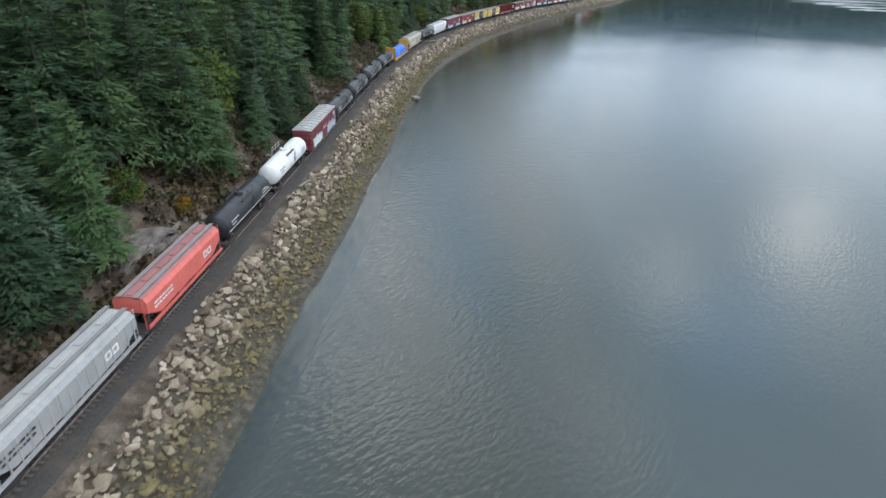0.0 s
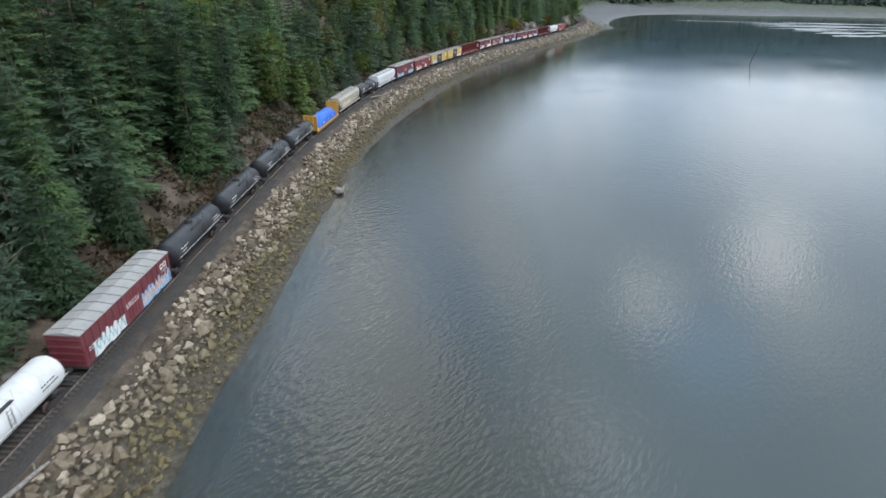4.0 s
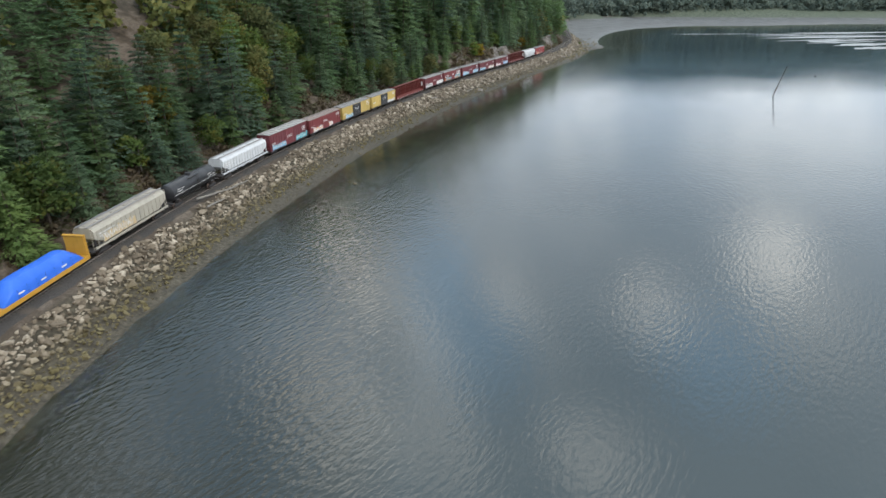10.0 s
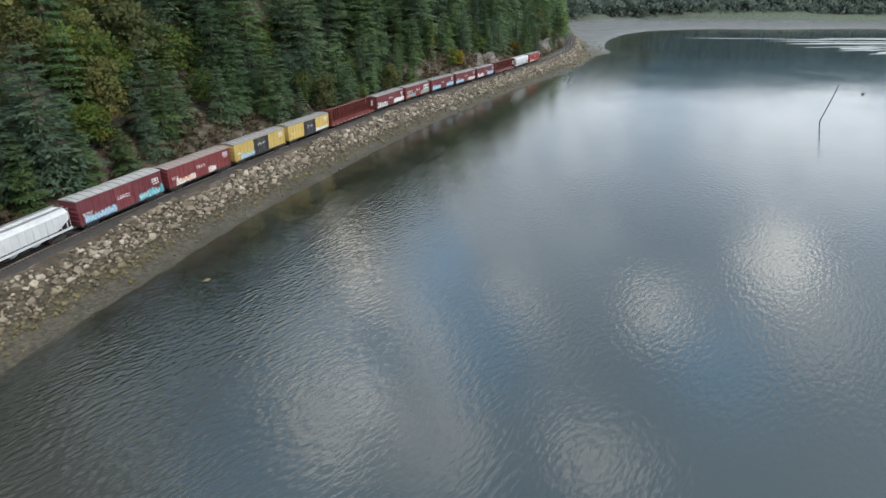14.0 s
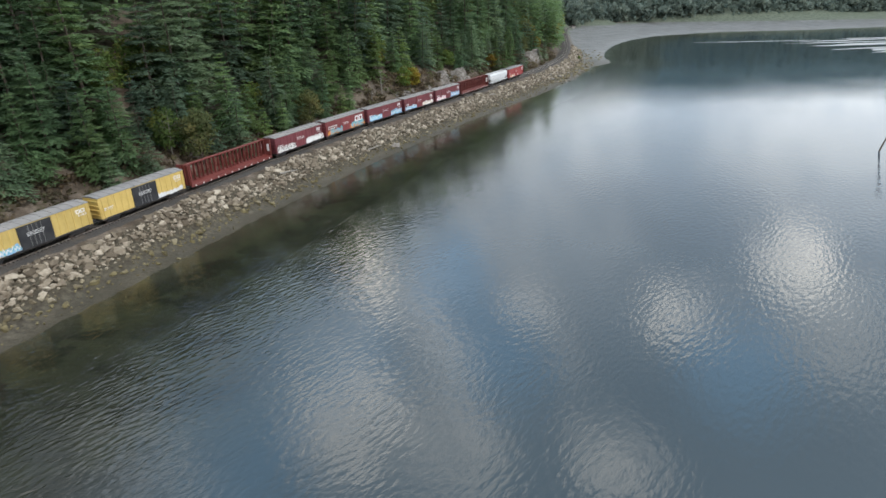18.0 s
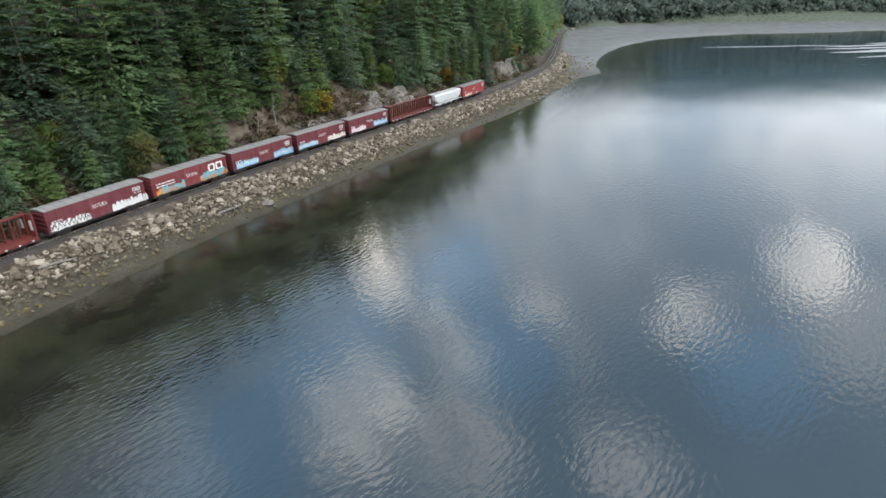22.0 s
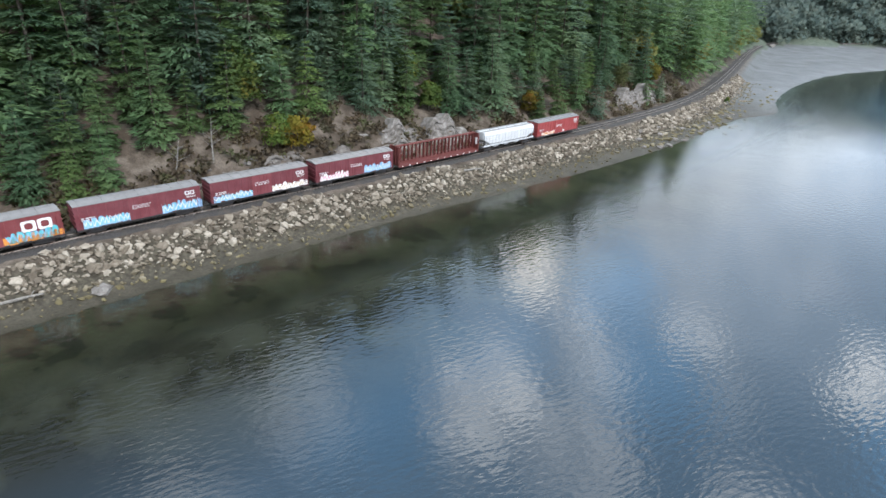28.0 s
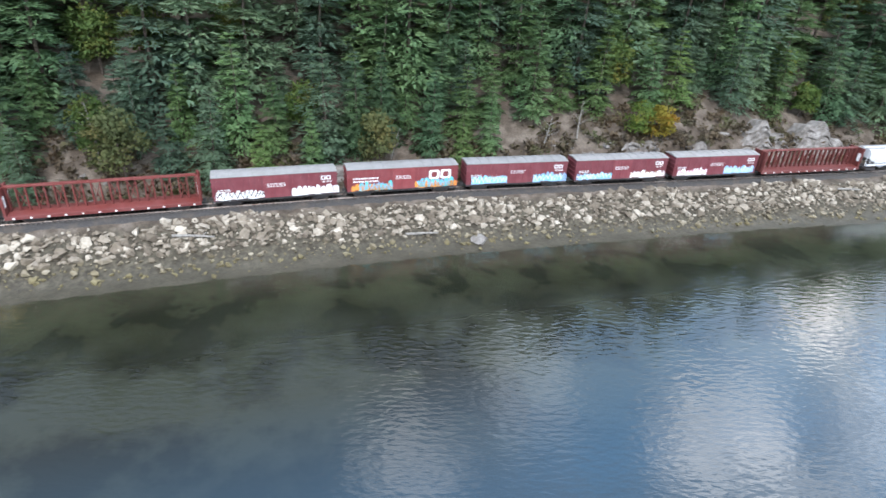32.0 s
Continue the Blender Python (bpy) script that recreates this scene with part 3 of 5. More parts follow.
place[used] = np.arange(len(used))
water_mesh = mesh_from("water", np.stack([X[used], Y[used], np.zeros(len(used))], 1), place[F], WATER)
depth = water_mesh.attributes.new("depth", "FLOAT", "POINT")
depth.data.foreach_set("value", np.clip(-ground_height(X[used], Y[used]), 0, 30).astype(np.float32))
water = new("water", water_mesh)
tagged(water, "calm grey-green bay water with small ripples", "water", kind="structure")


# ---- helpers for things and parts ----
def thing(name, label, category, m=None, group=""):
    ob = new(name)
    ob.empty_display_size = 0.5
    if m is not None:
        ob.matrix_world = m
    return tagged(ob, label, category, group)


def part(name, mesh, parent, label=""):
    ob = new(name, mesh)
    ob.parent = parent
    if label:
        ob["label"] = label
    return ob


class Shape:
    """Gathers simple solids into one mesh."""

    def __init__(self):
        self.v, self.f = [], []

    def add(self, verts, faces):
        k = len(self.v)
        self.v += [tuple(p) for p in verts]
        self.f += [tuple(k + i for i in face) for face in faces]
        return self

    def box(self, x0, x1, y0, y1, z0, z1):
        v = [(x, y, z) for z in (z0, z1) for y in (y0, y1) for x in (x0, x1)]
        return self.add(v, [(0, 2, 3, 1), (4, 5, 7, 6), (0, 1, 5, 4), (2, 6, 7, 3), (0, 4, 6, 2), (1, 3, 7, 5)])

    def prism(self, outline, x0, x1):
        """A solid with an outline of (y, z) points drawn out along x."""
        n = len(outline)
        v = [(x0, y, z) for y, z in outline] + [(x1, y, z) for y, z in outline]
        return self.add(v, [tuple(range(n))[::-1], tuple(range(n, 2 * n))] + [(i, (i + 1) % n, n + (i + 1) % n, n + i) for i in range(n)])

    def rod(self, a, b, r, sides=6, r2=None):
        a, b = Vector(a), Vector(b)
        q = (b - a).to_track_quat("Z", "Y")
        v = []
        for p, rr in ((a, r), (b, r if r2 is None else r2)):
            v += [p + q @ Vector((rr * math.cos(i * math.tau / sides), rr * math.sin(i * math.tau / sides), 0)) for i in range(sides)]
        return self.add(v, [tuple(range(sides))[::-1], tuple(range(sides, 2 * sides))] + [(i, (i + 1) % sides, sides + (i + 1) % sides, sides + i) for i in range(sides)])

    def lathe(self, rings, sides=24, axis="x", centre=(0, 0, 0)):
        """Rings of (along, radius), closed at both ends."""
        v, f = [], []
        for along, r in rings:
            for i in range(sides):
                a = i * math.tau / sides
                p = (along, r * math.cos(a), r * math.sin(a)) if axis == "x" else (r * math.cos(a), along, r * math.sin(a)) if axis == "y" else (r * math.cos(a), r * math.sin(a), along)
                v.append(tuple(c + d for c, d in zip(centre, p)))
        for k in range(len(rings) - 1):
            f += [(k * sides + i, k * sides + (i + 1) % sides, (k + 1) * sides + (i + 1) % sides, (k + 1) * sides + i) for i in range(sides)]
        f += [tuple(range(sides))[::-1], tuple(range((len(rings) - 1) * sides, len(rings) * sides))]
        return self.add(v, f)

    def mesh(self, name, material, smooth=False, bevel=0.0):
        bm = bmesh.new()
        vs = [bm.verts.new(p) for p in self.v]
        for face in self.f:
            try:
                bm.faces.new([vs[i] for i in face])
            except ValueError:
                pass
        if bevel:
            bmesh.ops.bevel(bm, geom=[e for e in bm.edges if e.is_manifold and e.calc_face_angle(0) > 0.6], offset=bevel, segments=1, affect="EDGES", profile=0.5)
        bmesh.ops.recalc_face_normals(bm, faces=bm.faces)
        me = bpy.data.meshes.new(name)
        bm.to_mesh(me)
        bm.free()
        me.materials.append(material)
        if smooth:
            me.polygons.foreach_set("use_smooth", [True] * len(me.polygons))
            me.set_sharp_from_angle(angle=radians(35))
        return me


# ---- trees ----
def kites(roots, ways, sides, sizes, widths, fold, normals):
    """Folded leaf sprays: a kite of two triangles from each root, its shading turned to the given normals."""
    tip = roots + ways * sizes[:, None]
    mid = roots + ways * (sizes * 0.45)[:, None]
    drop = np.zeros_like(roots)
    drop[:, 2] = -fold * sizes
    flip = np.where((np.cross(sides, ways) * normals).sum(1) < 0, -1.0, 1.0)[:, None]
    a, b = mid - flip * sides * widths[:, None] + drop, mid + flip * sides * widths[:, None] + drop
    v = np.stack([roots, b, tip, a], 1).reshape(-1, 3)
    k = np.arange(len(roots))[:, None] * 4
    f = np.concatenate([k + [0, 1, 2], k + [0, 2, 3]])
    return v, f, np.repeat(normals, 4, 0)


def darts(roots, ways, sides, sizes, widths, normals):
    """Slim needle sprays: one triangle from each root."""
    flip = np.where((np.cross(sides, ways) * normals).sum(1) < 0, -1.0, 1.0)[:, None]
    wide = flip * sides * widths[:, None]
    v = np.stack([roots - wide, roots + wide, roots + ways * sizes[:, None]], 1).reshape(-1, 3)
    return v, np.arange(len(v)).reshape(-1, 3), np.repeat(normals, 3, 0)


def unit(v):
    return v / np.maximum(np.linalg.norm(v, axis=-1, keepdims=True), 1e-6)


def fir_crown(height, radius, whorls, boughs, sprays, seed, low=0.10, ragged=0.25, coarse=1.0):
    """Tiers of drooping boughs, each a flat fan of needle sprays."""
    rng = np.random.RandomState(seed)
    R, W, S, Z, B, N = [], [], [], [], [], []
    gone = rng.uniform(0, math.tau)
    for k in range(whorls):
        u = min(max((k + rng.uniform(-0.35, 0.35)) / whorls, 0), 1)
        h = height * (low + (0.99 - low) * u)
        reach = radius * (1 - u) ** 0.82 * min(1.0, 0.80 + 1.6 * u) + 0.22
        count = max(4, int(boughs * (0.5 + 0.5 * (1 - u))))
        for b in range(count):
            a = math.tau * (b + rng.uniform(-0.35, 0.35)) / count + k * 1.9
            long = reach * rng.uniform(1 - ragged, 1 + ragged) * (0.8 + 0.2 * math.cos(a - gone))
            rise = rng.uniform(-0.22, 0.06) + 0.5 * u
            out, side = np.array([math.cos(a), math.sin(a), 0.0]), np.array([-math.sin(a), math.cos(a), 0.0])
            n = max(5, int(sprays * (0.35 + 0.65 * long / radius)))
            v = 0.10 + 0.90 * rng.uniform(0, 1, n) ** 0.75
            fan = rng.uniform(-1, 1, n) * 0.42 * long * (0.30 + v * (1.15 - 0.85 * v))
            lift = rise * long * v - 0.30 * long * v * v - 0.12 * np.abs(fan) + rng.uniform(-0.16, 0.16, n)
            root = np.array([0, 0, h]) + out * (long * v)[:, None] + side * fan[:, None]
            root[:, 2] += lift
            way = out * 0.75 + side * (1.9 * fan / max(long, 0.5) + rng.uniform(-0.5, 0.5, n))[:, None]
            way[:, 2] = rng.uniform(-0.50, 0.12, n) + 0.35 * u
            way = unit(way)
            tilt = np.stack([rng.uniform(-0.5, 0.5, n), rng.uniform(-0.5, 0.5, n), np.ones(n)], 1)
            R.append(root), W.append(way), S.append(unit(np.cross(way, tilt)))
            size = coarse * (0.46 + 0.28 * long / radius) * rng.uniform(0.65, 1.35, n)
            Z.append(size * 1.35), B.append(size * rng.uniform(0.20, 0.34, n))
            N.append(unit(out * (0.45 + 0.35 * v[:, None]) + np.array([0, 0, 0.62]) + side * (0.5 * fan / max(long, 0.5))[:, None] + rng.normal(size=(n, 3)) * 0.22))
    return darts(*(np.concatenate(q) for q in (R, W, S, Z, B, N)))


def leafy_crown(height, radius, clumps, leaves, seed, low=0.25, leaf=0.42):
    rng = np.random.RandomState(seed)
    V, F, N, k = [], [], [], 0
    for c in range(clumps):
        u = rng.uniform(0, 1)
        a, h = rng.uniform(0, math.tau), height * (low + (0.92 - low) * u)
        spread = radius * math.sqrt(max(0.06, 1 - abs(2 * u - 0.75) ** 2 * 0.55)) * rng.uniform(0.25, 0.82)
        centre = np.array([spread * math.cos(a), spread * math.sin(a), h])
        size = radius * rng.uniform(0.24, 0.44)
        way = unit(rng.normal(size=(leaves, 3)))
        way[:, 2] = np.abs(way[:, 2]) * 1.1 - 0.35
        root = centre + unit(way) * size * rng.uniform(0.55, 1.08, (leaves, 1)) * np.array([1.15, 1.15, 0.8])
        turn = unit(way + rng.normal(size=(leaves, 3)) * 0.8)
        side = unit(np.cross(turn, rng.normal(size=(leaves, 3))))
        z = leaf * rng.uniform(0.7, 1.4, leaves)
        normal = unit(unit(way) * 0.8 + np.array([math.cos(a), math.sin(a), 0.8]) * 0.4 + rng.normal(size=(leaves, 3)) * 0.25)
        v, f, n = kites(root, turn, side, z * 1.2, z * 0.5, 0.08, normal)
        V.append(v), F.append(f + k), N.append(n)
        k += len(v)
    return np.vstack(V), np.vstack(F), np.vstack(N)


def trunk_mesh(name, height, radius, seed, limbs=0, spread=3.0):
    rng = random.Random(seed)
    s = Shape()
    at, pts = Vector((0, 0, -1.2)), 5
    for i in range(pts):
        nxt = Vector((rng.uniform(-0.12, 0.12), rng.uniform(-0.12, 0.12), height * (i + 1) / pts))
        s.rod(at, nxt, radius * (1 - 0.9 * i / pts), 7, radius * (1 - 0.9 * (i + 1) / pts))
        at = nxt
    for i in range(limbs):
        h = height * rng.uniform(0.22, 0.8)
        a, long = rng.uniform(0, math.tau), spread * rng.uniform(0.5, 1.0)
        a0 = Vector((0, 0, h))
        b0 = a0 + Vector((math.cos(a) * long * 0.5, math.sin(a) * long * 0.5, long * 0.25))
        s.rod(a0, b0, radius * 0.32, 5, radius * 0.2)
        s.rod(b0, b0 + Vector((math.cos(a + 0.4) * long * 0.5, math.sin(a + 0.4) * long * 0.5, long * 0.3)), radius * 0.2, 4, radius * 0.05)
    return s.mesh(name, BARK)


FIRS, LEAFY = [], []


def leaf_mesh(name, verts, faces, normals, material):
    me = mesh_from(name, verts, faces, material)
    me.normals_split_custom_set_from_vertices(np.asarray(normals, np.float32))
    return me


def model(label, category, group, crown, trunk, material):
    t = thing("conifer_tree" if "fir" in label else "broadleaf_tree", label, category, group=group)
    part("trunk", trunk, t)
    part("crown", leaf_mesh("crown", *crown, material), t)
    return t


FIR_KINDS = [("tall dark green fir tree on the wooded slope", 23, 5.9, FIR, 0.06, 0.34), ("slender dark green fir tree with drooping boughs", 22, 4.9, FIR, 0.05, 0.36),
             ("grey-green fir tree with dense boughs", 17, 5.2, FIR_BLUE, 0.03, 0.3), ("ragged old fir tree with a bare lower trunk", 28, 5.9, FIR_DARKENED, 0.20, 0.5),
             ("broad green fir tree at the edge of the wood", 21, 6.4, FIR_BLUE, 0.04, 0.32), ("young yellow-green fir tree", 18, 5.1, FIR_YOUNG, 0.03, 0.3),
             ("dense fir tree with darkened needles", 24, 5.9, FIR_DARKENED, 0.05, 0.34)]
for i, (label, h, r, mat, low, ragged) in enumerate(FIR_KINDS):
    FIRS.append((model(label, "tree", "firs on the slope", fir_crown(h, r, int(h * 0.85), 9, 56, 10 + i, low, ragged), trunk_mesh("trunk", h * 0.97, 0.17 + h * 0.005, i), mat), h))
LEAF_KINDS = [("bushy maple tree with green leaves turning yellow", 11, 4.2, LEAF_GREEN), ("small tree with golden yellow autumn leaves", 8, 3.0, LEAF_YELLOW),
              ("grey-green alder tree in full leaf", 14, 4.0, LEAF_OLIVE), ("bright green young maple tree", 8, 2.7, LEAF_GREEN)]
for i, (label, h, r, mat) in enumerate(LEAF_KINDS):
    LEAFY.append((model(label, "tree", "broadleaf trees on the slope", leafy_crown(h, r, 34, 62, 40 + i), trunk_mesh("trunk", h * 0.8, 0.2, 60 + i, 7, r), mat), h))

# places for the trees: uneven spacing on the slope, denser uphill, thin along the bank
rng = np.random.RandomState(5)
spots = []
S_all, M_all = rng.uniform(20, 940, 12500), 7.0 + 105 * rng.uniform(0, 1, 12500) ** 1.25
for s, m in zip(S_all, M_all):
    x, y = beside(s, -m)
    gap = 3.9 + 0.045 * m + (0.6 if m < 11 else 0)
    if m < 13 and math.sin(s * 0.11) + math.sin(s * 0.047 + 2) < -0.4:
        continue
    if 425 < s < 520 and m < 14:
        continue
    spots.append((s, m, x, y, gap))
taken, cells = [], {}
for s, m, x, y, gap in spots:
    key = (int(x // 8), int(y // 8))
    if any((x - a) ** 2 + (y - b) ** 2 < gap * gap for i in (-1, 0, 1) for j in (-1, 0, 1) for a, b in cells.get((key[0] + i, key[1] + j), ())):
        continue
    cells.setdefault(key, []).append((x, y))
    taken.append((s, m, x, y))
taken.sort(key=lambda q: q[1])
TX = np.array(taken)
TZ = ground_height(TX[:, 2], TX[:, 3])
near, rest = [], []
for (s, m, x, y), z in zip(taken, TZ):
    (near if len(near) < 330 and s < 600 and m < 40 else rest).append((s, m, x, y, float(z)))
pick = random.Random(8)
firs_used = leafy_used = 0
for s, m, x, y, z in near:
    olive = 285 < s < 335 and m > 22
    leafy = pick.random() < (0.5 if olive else 0.05 if s < 200 else 0.14 if m < 12 else 0.07)
    if leafy:
        base, h = LEAFY[pick.choice((2, 2, 2, 0)) if olive else pick.choice((0, 0, 0, 2, 2, 3))]
        size = pick.uniform(0.6, 1.1) * (1.3 if olive else 1.0)
    else:
        # the first stretch draws mostly on the darkened fir tone
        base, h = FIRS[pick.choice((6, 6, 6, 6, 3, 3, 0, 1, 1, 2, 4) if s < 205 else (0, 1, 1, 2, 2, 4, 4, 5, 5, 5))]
        front = ease(s, 345, 320)
        size = pick.uniform(0.40, 0.72) + 0.12 * front if m < 11 else pick.uniform(0.52, 0.88) + 0.2 * front if m < 21 else pick.uniform(0.82, 1.15) * (1.0 + 0.28 * ease(s, 320, 375) + 0.25 * ease(s, 400, 435) * ease(m, 24, 36) - 0.2 * ease(s, 320, 285) * ease(s, 215, 245))
    m4 = pose(x, y, z - 0.2, pick.uniform(-3, 3), pick.uniform(-3, 3), pick.uniform(0, 360)) @ Matrix.Diagonal((size * pick.uniform(0.9, 1.15), size * pick.uniform(0.9, 1.15), size, 1))
    copy_thing(base, m4)
MARKED = [(1, 44.6, 370.5, 0.85), (0, 42.2, 368.0, 0.62), (1, 73.0, 434.0, 0.8), (1, -33.0, 206.0, 1.3), (0, -40.0, 158.0, 1.25), (0, -36.0, 150.0, 0.9), (3, -21.0, 236.0, 1.0), (3, -26.5, 240.0, 0.8),
          (0, -42.0, 25.0, 0.5), (1, 100.0, 506.0, 0.9), (1, 96.0, 512.0, 1.2), (2, 104.0, 540.0, 0.8), (1, -38.0, 30.0, 0.35), (3, 128.0, 528.0, 0.3), (3, 127.0, 525.0, 0.22)]
for kind, x, y, size in MARKED:
    z = float(ground_height(np.array([x]), np.array([y]))[0])
    copy_thing(LEAFY[kind][0], pose(x, y, z - 0.2, 0, 0, x * 37) @ Matrix.Scale(size, 4))
for base, _ in FIRS + LEAFY:
    for o in (*base.children_recursive, base):
        bpy.data.objects.remove(o)


def woods(name, label, places, kinds, material, lo, hi, seed):
    """Many far trees as one object."""
    r = np.random.RandomState(seed)
    V, F, N, k = [], [], [], 0
    for x, y, z in places:
        v, f, n = kinds[r.randint(len(kinds))]
        a, g = r.uniform(0, math.tau), r.uniform(lo, hi)
        c, s = math.cos(a) * g * r.uniform(0.9, 1.15), math.sin(a) * g
        V.append(np.stack([v[:, 0] * c - v[:, 1] * s + x, v[:, 0] * s + v[:, 1] * c + y, v[:, 2] * g + z], 1))
        c, s = math.cos(a), math.sin(a)
        N.append(np.stack([n[:, 0] * c - n[:, 1] * s, n[:, 0] * s + n[:, 1] * c, n[:, 2]], 1))
        F.append(f + k)
        k += len(v)
    ob = new(name, leaf_mesh(name, np.vstack(V), np.vstack(F), np.vstack(N), material))
    return tagged(ob, label, "trees", kind="stuff")


thin_firs = [fir_crown(h, r, 15, 7, 20, 70 + i, 0.12, 0.3, 1.5) for i, (h, r) in enumerate(((23, 5.2), (20, 4.6), (27, 5.3)))]
thin_leafy = [leafy_crown(h, r, 10, 20, 80 + i, 0.1, 1.15) for i, (h, r) in enumerate(((13, 5), (11, 4.5)))]
cut = [(x, y, z) for s, m, x, y, z in rest if pick.random() < 0.86 and m < 95 and s < 340 and not (s > 285 and m > 22 and pick.random() < 0.6)]
tall = [(x, y, z) for s, m, x, y, z in rest if pick.random() < 0.86 and m < 95 and s >= 340]
woods("upper_woods", "dense dark fir woods up the hillside", cut, thin_firs, FIR, 0.7, 1.0, 3)
woods("tall_upper_woods", "dense dark fir woods above the curve of the bay", tall[::2], thin_firs, FIR, 1.05, 1.45, 13)
woods("mixed_upper_woods", "grey-green firs among the dark woods above the bay", tall[1::2], thin_firs, FIR_BLUE, 0.95, 1.35, 14)
cut = [(x, y, z) for s, m, x, y, z in rest if pick.random() < (0.13 if s < 640 else 0.5)]
cut += [(x, y, z) for s, m, x, y, z in rest if 285 < s < 340 and m > 22 and pick.random() < 0.7]
woods("upper_broadleaf_woods", "olive broadleaf trees among the firs uphill", cut, thin_leafy, LEAF_OLIVE, 0.8, 1.3, 4)
far_leafy = [leafy_crown(h, r, 8, 11, 180 + i, 0.05, 1.7) for i, (h, r) in enumerate(((13, 5), (11, 4.5), (12, 5.5)))]
far = []
for s in np.arange(940, 2300, 7.5):
    for row in range(-1, 9):
        x, y = beside(s + rng.uniform(-3, 3), -(3.6 + row * 7 + rng.uniform(-0.6, 3)))
        far.append((x, y))
far = np.array(far)
fz = ground_height(far[:, 0], far[:, 1], True)
woods("far_shore_woods", "broadleaf woods along the far shore, hazed to a pale grey-green", [(*p, z) for p, z in zip(far, fz)], far_leafy, LEAF_HAZED, 0.9, 1.9, 6)

# low brown growth on the bank and under the trees
r = np.random.RandomState(12)
tuft = [leafy_crown(1.0, 1.3, 4, 8, 90 + i, 0.0, 0.40) for i in range(5)]
ss, mm = r.uniform(10, 620, 5000), 4.6 + 13 * r.uniform(0, 1, 5000) ** 1.3
pl = np.array([beside(a, -b) for a, b in zip(ss, mm)])
pl = pl[lumps(pl[:, 0], pl[:, 1], 7, 41) + 0.6 * lumps(pl[:, 0], pl[:, 1], 2.3, 42) > r.uniform(-0.9, 0.35, len(pl))]
woods("bracken", "brown and olive bracken and low brush on the bank", [(*p, z - 0.1) for p, z in zip(pl, ground_height(pl[:, 0], pl[:, 1]))], tuft, SHRUB, 0.45, 1.5, 7)


# ---- railway bed, rails, ties ----
def ribbon(outline, s0, s1, step):
    """A strip with an outline of (offset, height) points along the track."""
    ss = np.arange(s0, s1 + 0.01, step)
    v = [(*beside(s, n), z) for s in ss for n, z in outline]
    k = len(outline)
    i = np.arange(len(ss) - 1)[:, None] * k + np.arange(k - 1)
    return v, np.stack([i, i + 1, i + k + 1, i + k], -1).reshape(-1, 4)


ballast = new("ballast", mesh_from("ballast", *ribbon(((-3.9, BED - 0.35), (-2.6, BED + 0.02), (-1.6, BED + 0.2), (1.6, BED + 0.2), (2.5, BED + 0.03), (2.9, BED - 0.1)), 10, 1900, 3.0), BALLAST))
tagged(ballast, "dark grey crushed stone ballast of the railway", "track bed", kind="structure")
track = thing("railway_track", "single railway track with steel rails on ties", "railway track")
for n in (-0.753, 0.753):
    v, f = ribbon(((n - 0.07, BED + 0.2), (n - 0.035, RAIL_TOP), (n + 0.035, RAIL_TOP), (n + 0.07, BED + 0.2)), 10, 1900, 3.0)
    part("rail", mesh_from("rail", v, f, RAIL), track, "worn steel rail")
tie_mesh = Shape().box(-1.28, 1.28, -0.12, 0.12, -0.18, 0.09).mesh("tie", TIE)
tie_rest = []
for i in range(1150):
    s = 15 + i * 0.56
    (x, y), a = on_track(s)
    m = Matrix.Translation((x, y, BED + 0.2)) @ Matrix.Rotation(a - math.pi / 2, 4, "Z")
    if 385 < s < 552:
        ob = part("tie", tie_mesh, track)
        ob.matrix_world = m
    else:
        tie_rest.append([tuple(m @ v.co) for v in tie_mesh.vertices])
quads = np.array([p.vertices[:] for p in tie_mesh.polygons])
rest_ob = part("tie_run", mesh_from("tie_run", np.vstack(tie_rest), np.vstack([quads + 8 * i for i in range(len(tie_rest))]), TIE, False), track)
tagged(rest_ob, kind="stuff")

# ---- riprap bank ----
bank = thing("riprap_bank", "sloping bank of pale angular boulders above the tide line", "rock bank")
tagged(bank, kind="structure")


def boulder(seed, points=11):
    rng = random.Random(seed)
    bm = bmesh.new()
    for _ in range(points):
        v = Vector((rng.gauss(0, 1), rng.gauss(0, 1), rng.gauss(0, 1))).normalized()
        bm.verts.new((v.x * rng.uniform(0.75, 1.05), v.y * rng.uniform(0.6, 0.9), v.z * rng.uniform(0.45, 0.75)))
    out = bmesh.ops.convex_hull(bm, input=bm.verts)
    bmesh.ops.delete(bm, geom=list({g for g in out["geom_interior"] + out["geom_unused"] if isinstance(g, bmesh.types.BMVert)}), context="VERTS")
    bmesh.ops.triangulate(bm, faces=bm.faces)
    bmesh.ops.recalc_face_normals(bm, faces=bm.faces)
    me = bpy.data.meshes.new("rock")
    bm.to_mesh(me)
    bm.free()
    me.materials.append(STONE)
    return me


ROCKS = [boulder(i) for i in range(26)]
ROCK_DATA = [(np.array([v.co[:] for v in me.vertices]), np.array([p.vertices[:] for p in me.polygons])) for me in ROCKS]
rr = random.Random(21)


def bank_edge(s):
    x, y = beside(s, 0)
    d, _ = offset(np.array([x]), np.array([y]), EDGE[:120])
    return -float(d[0])


places = []
s = 12.0
width = {k: bank_edge(k) for k in range(10, 760, 6)}
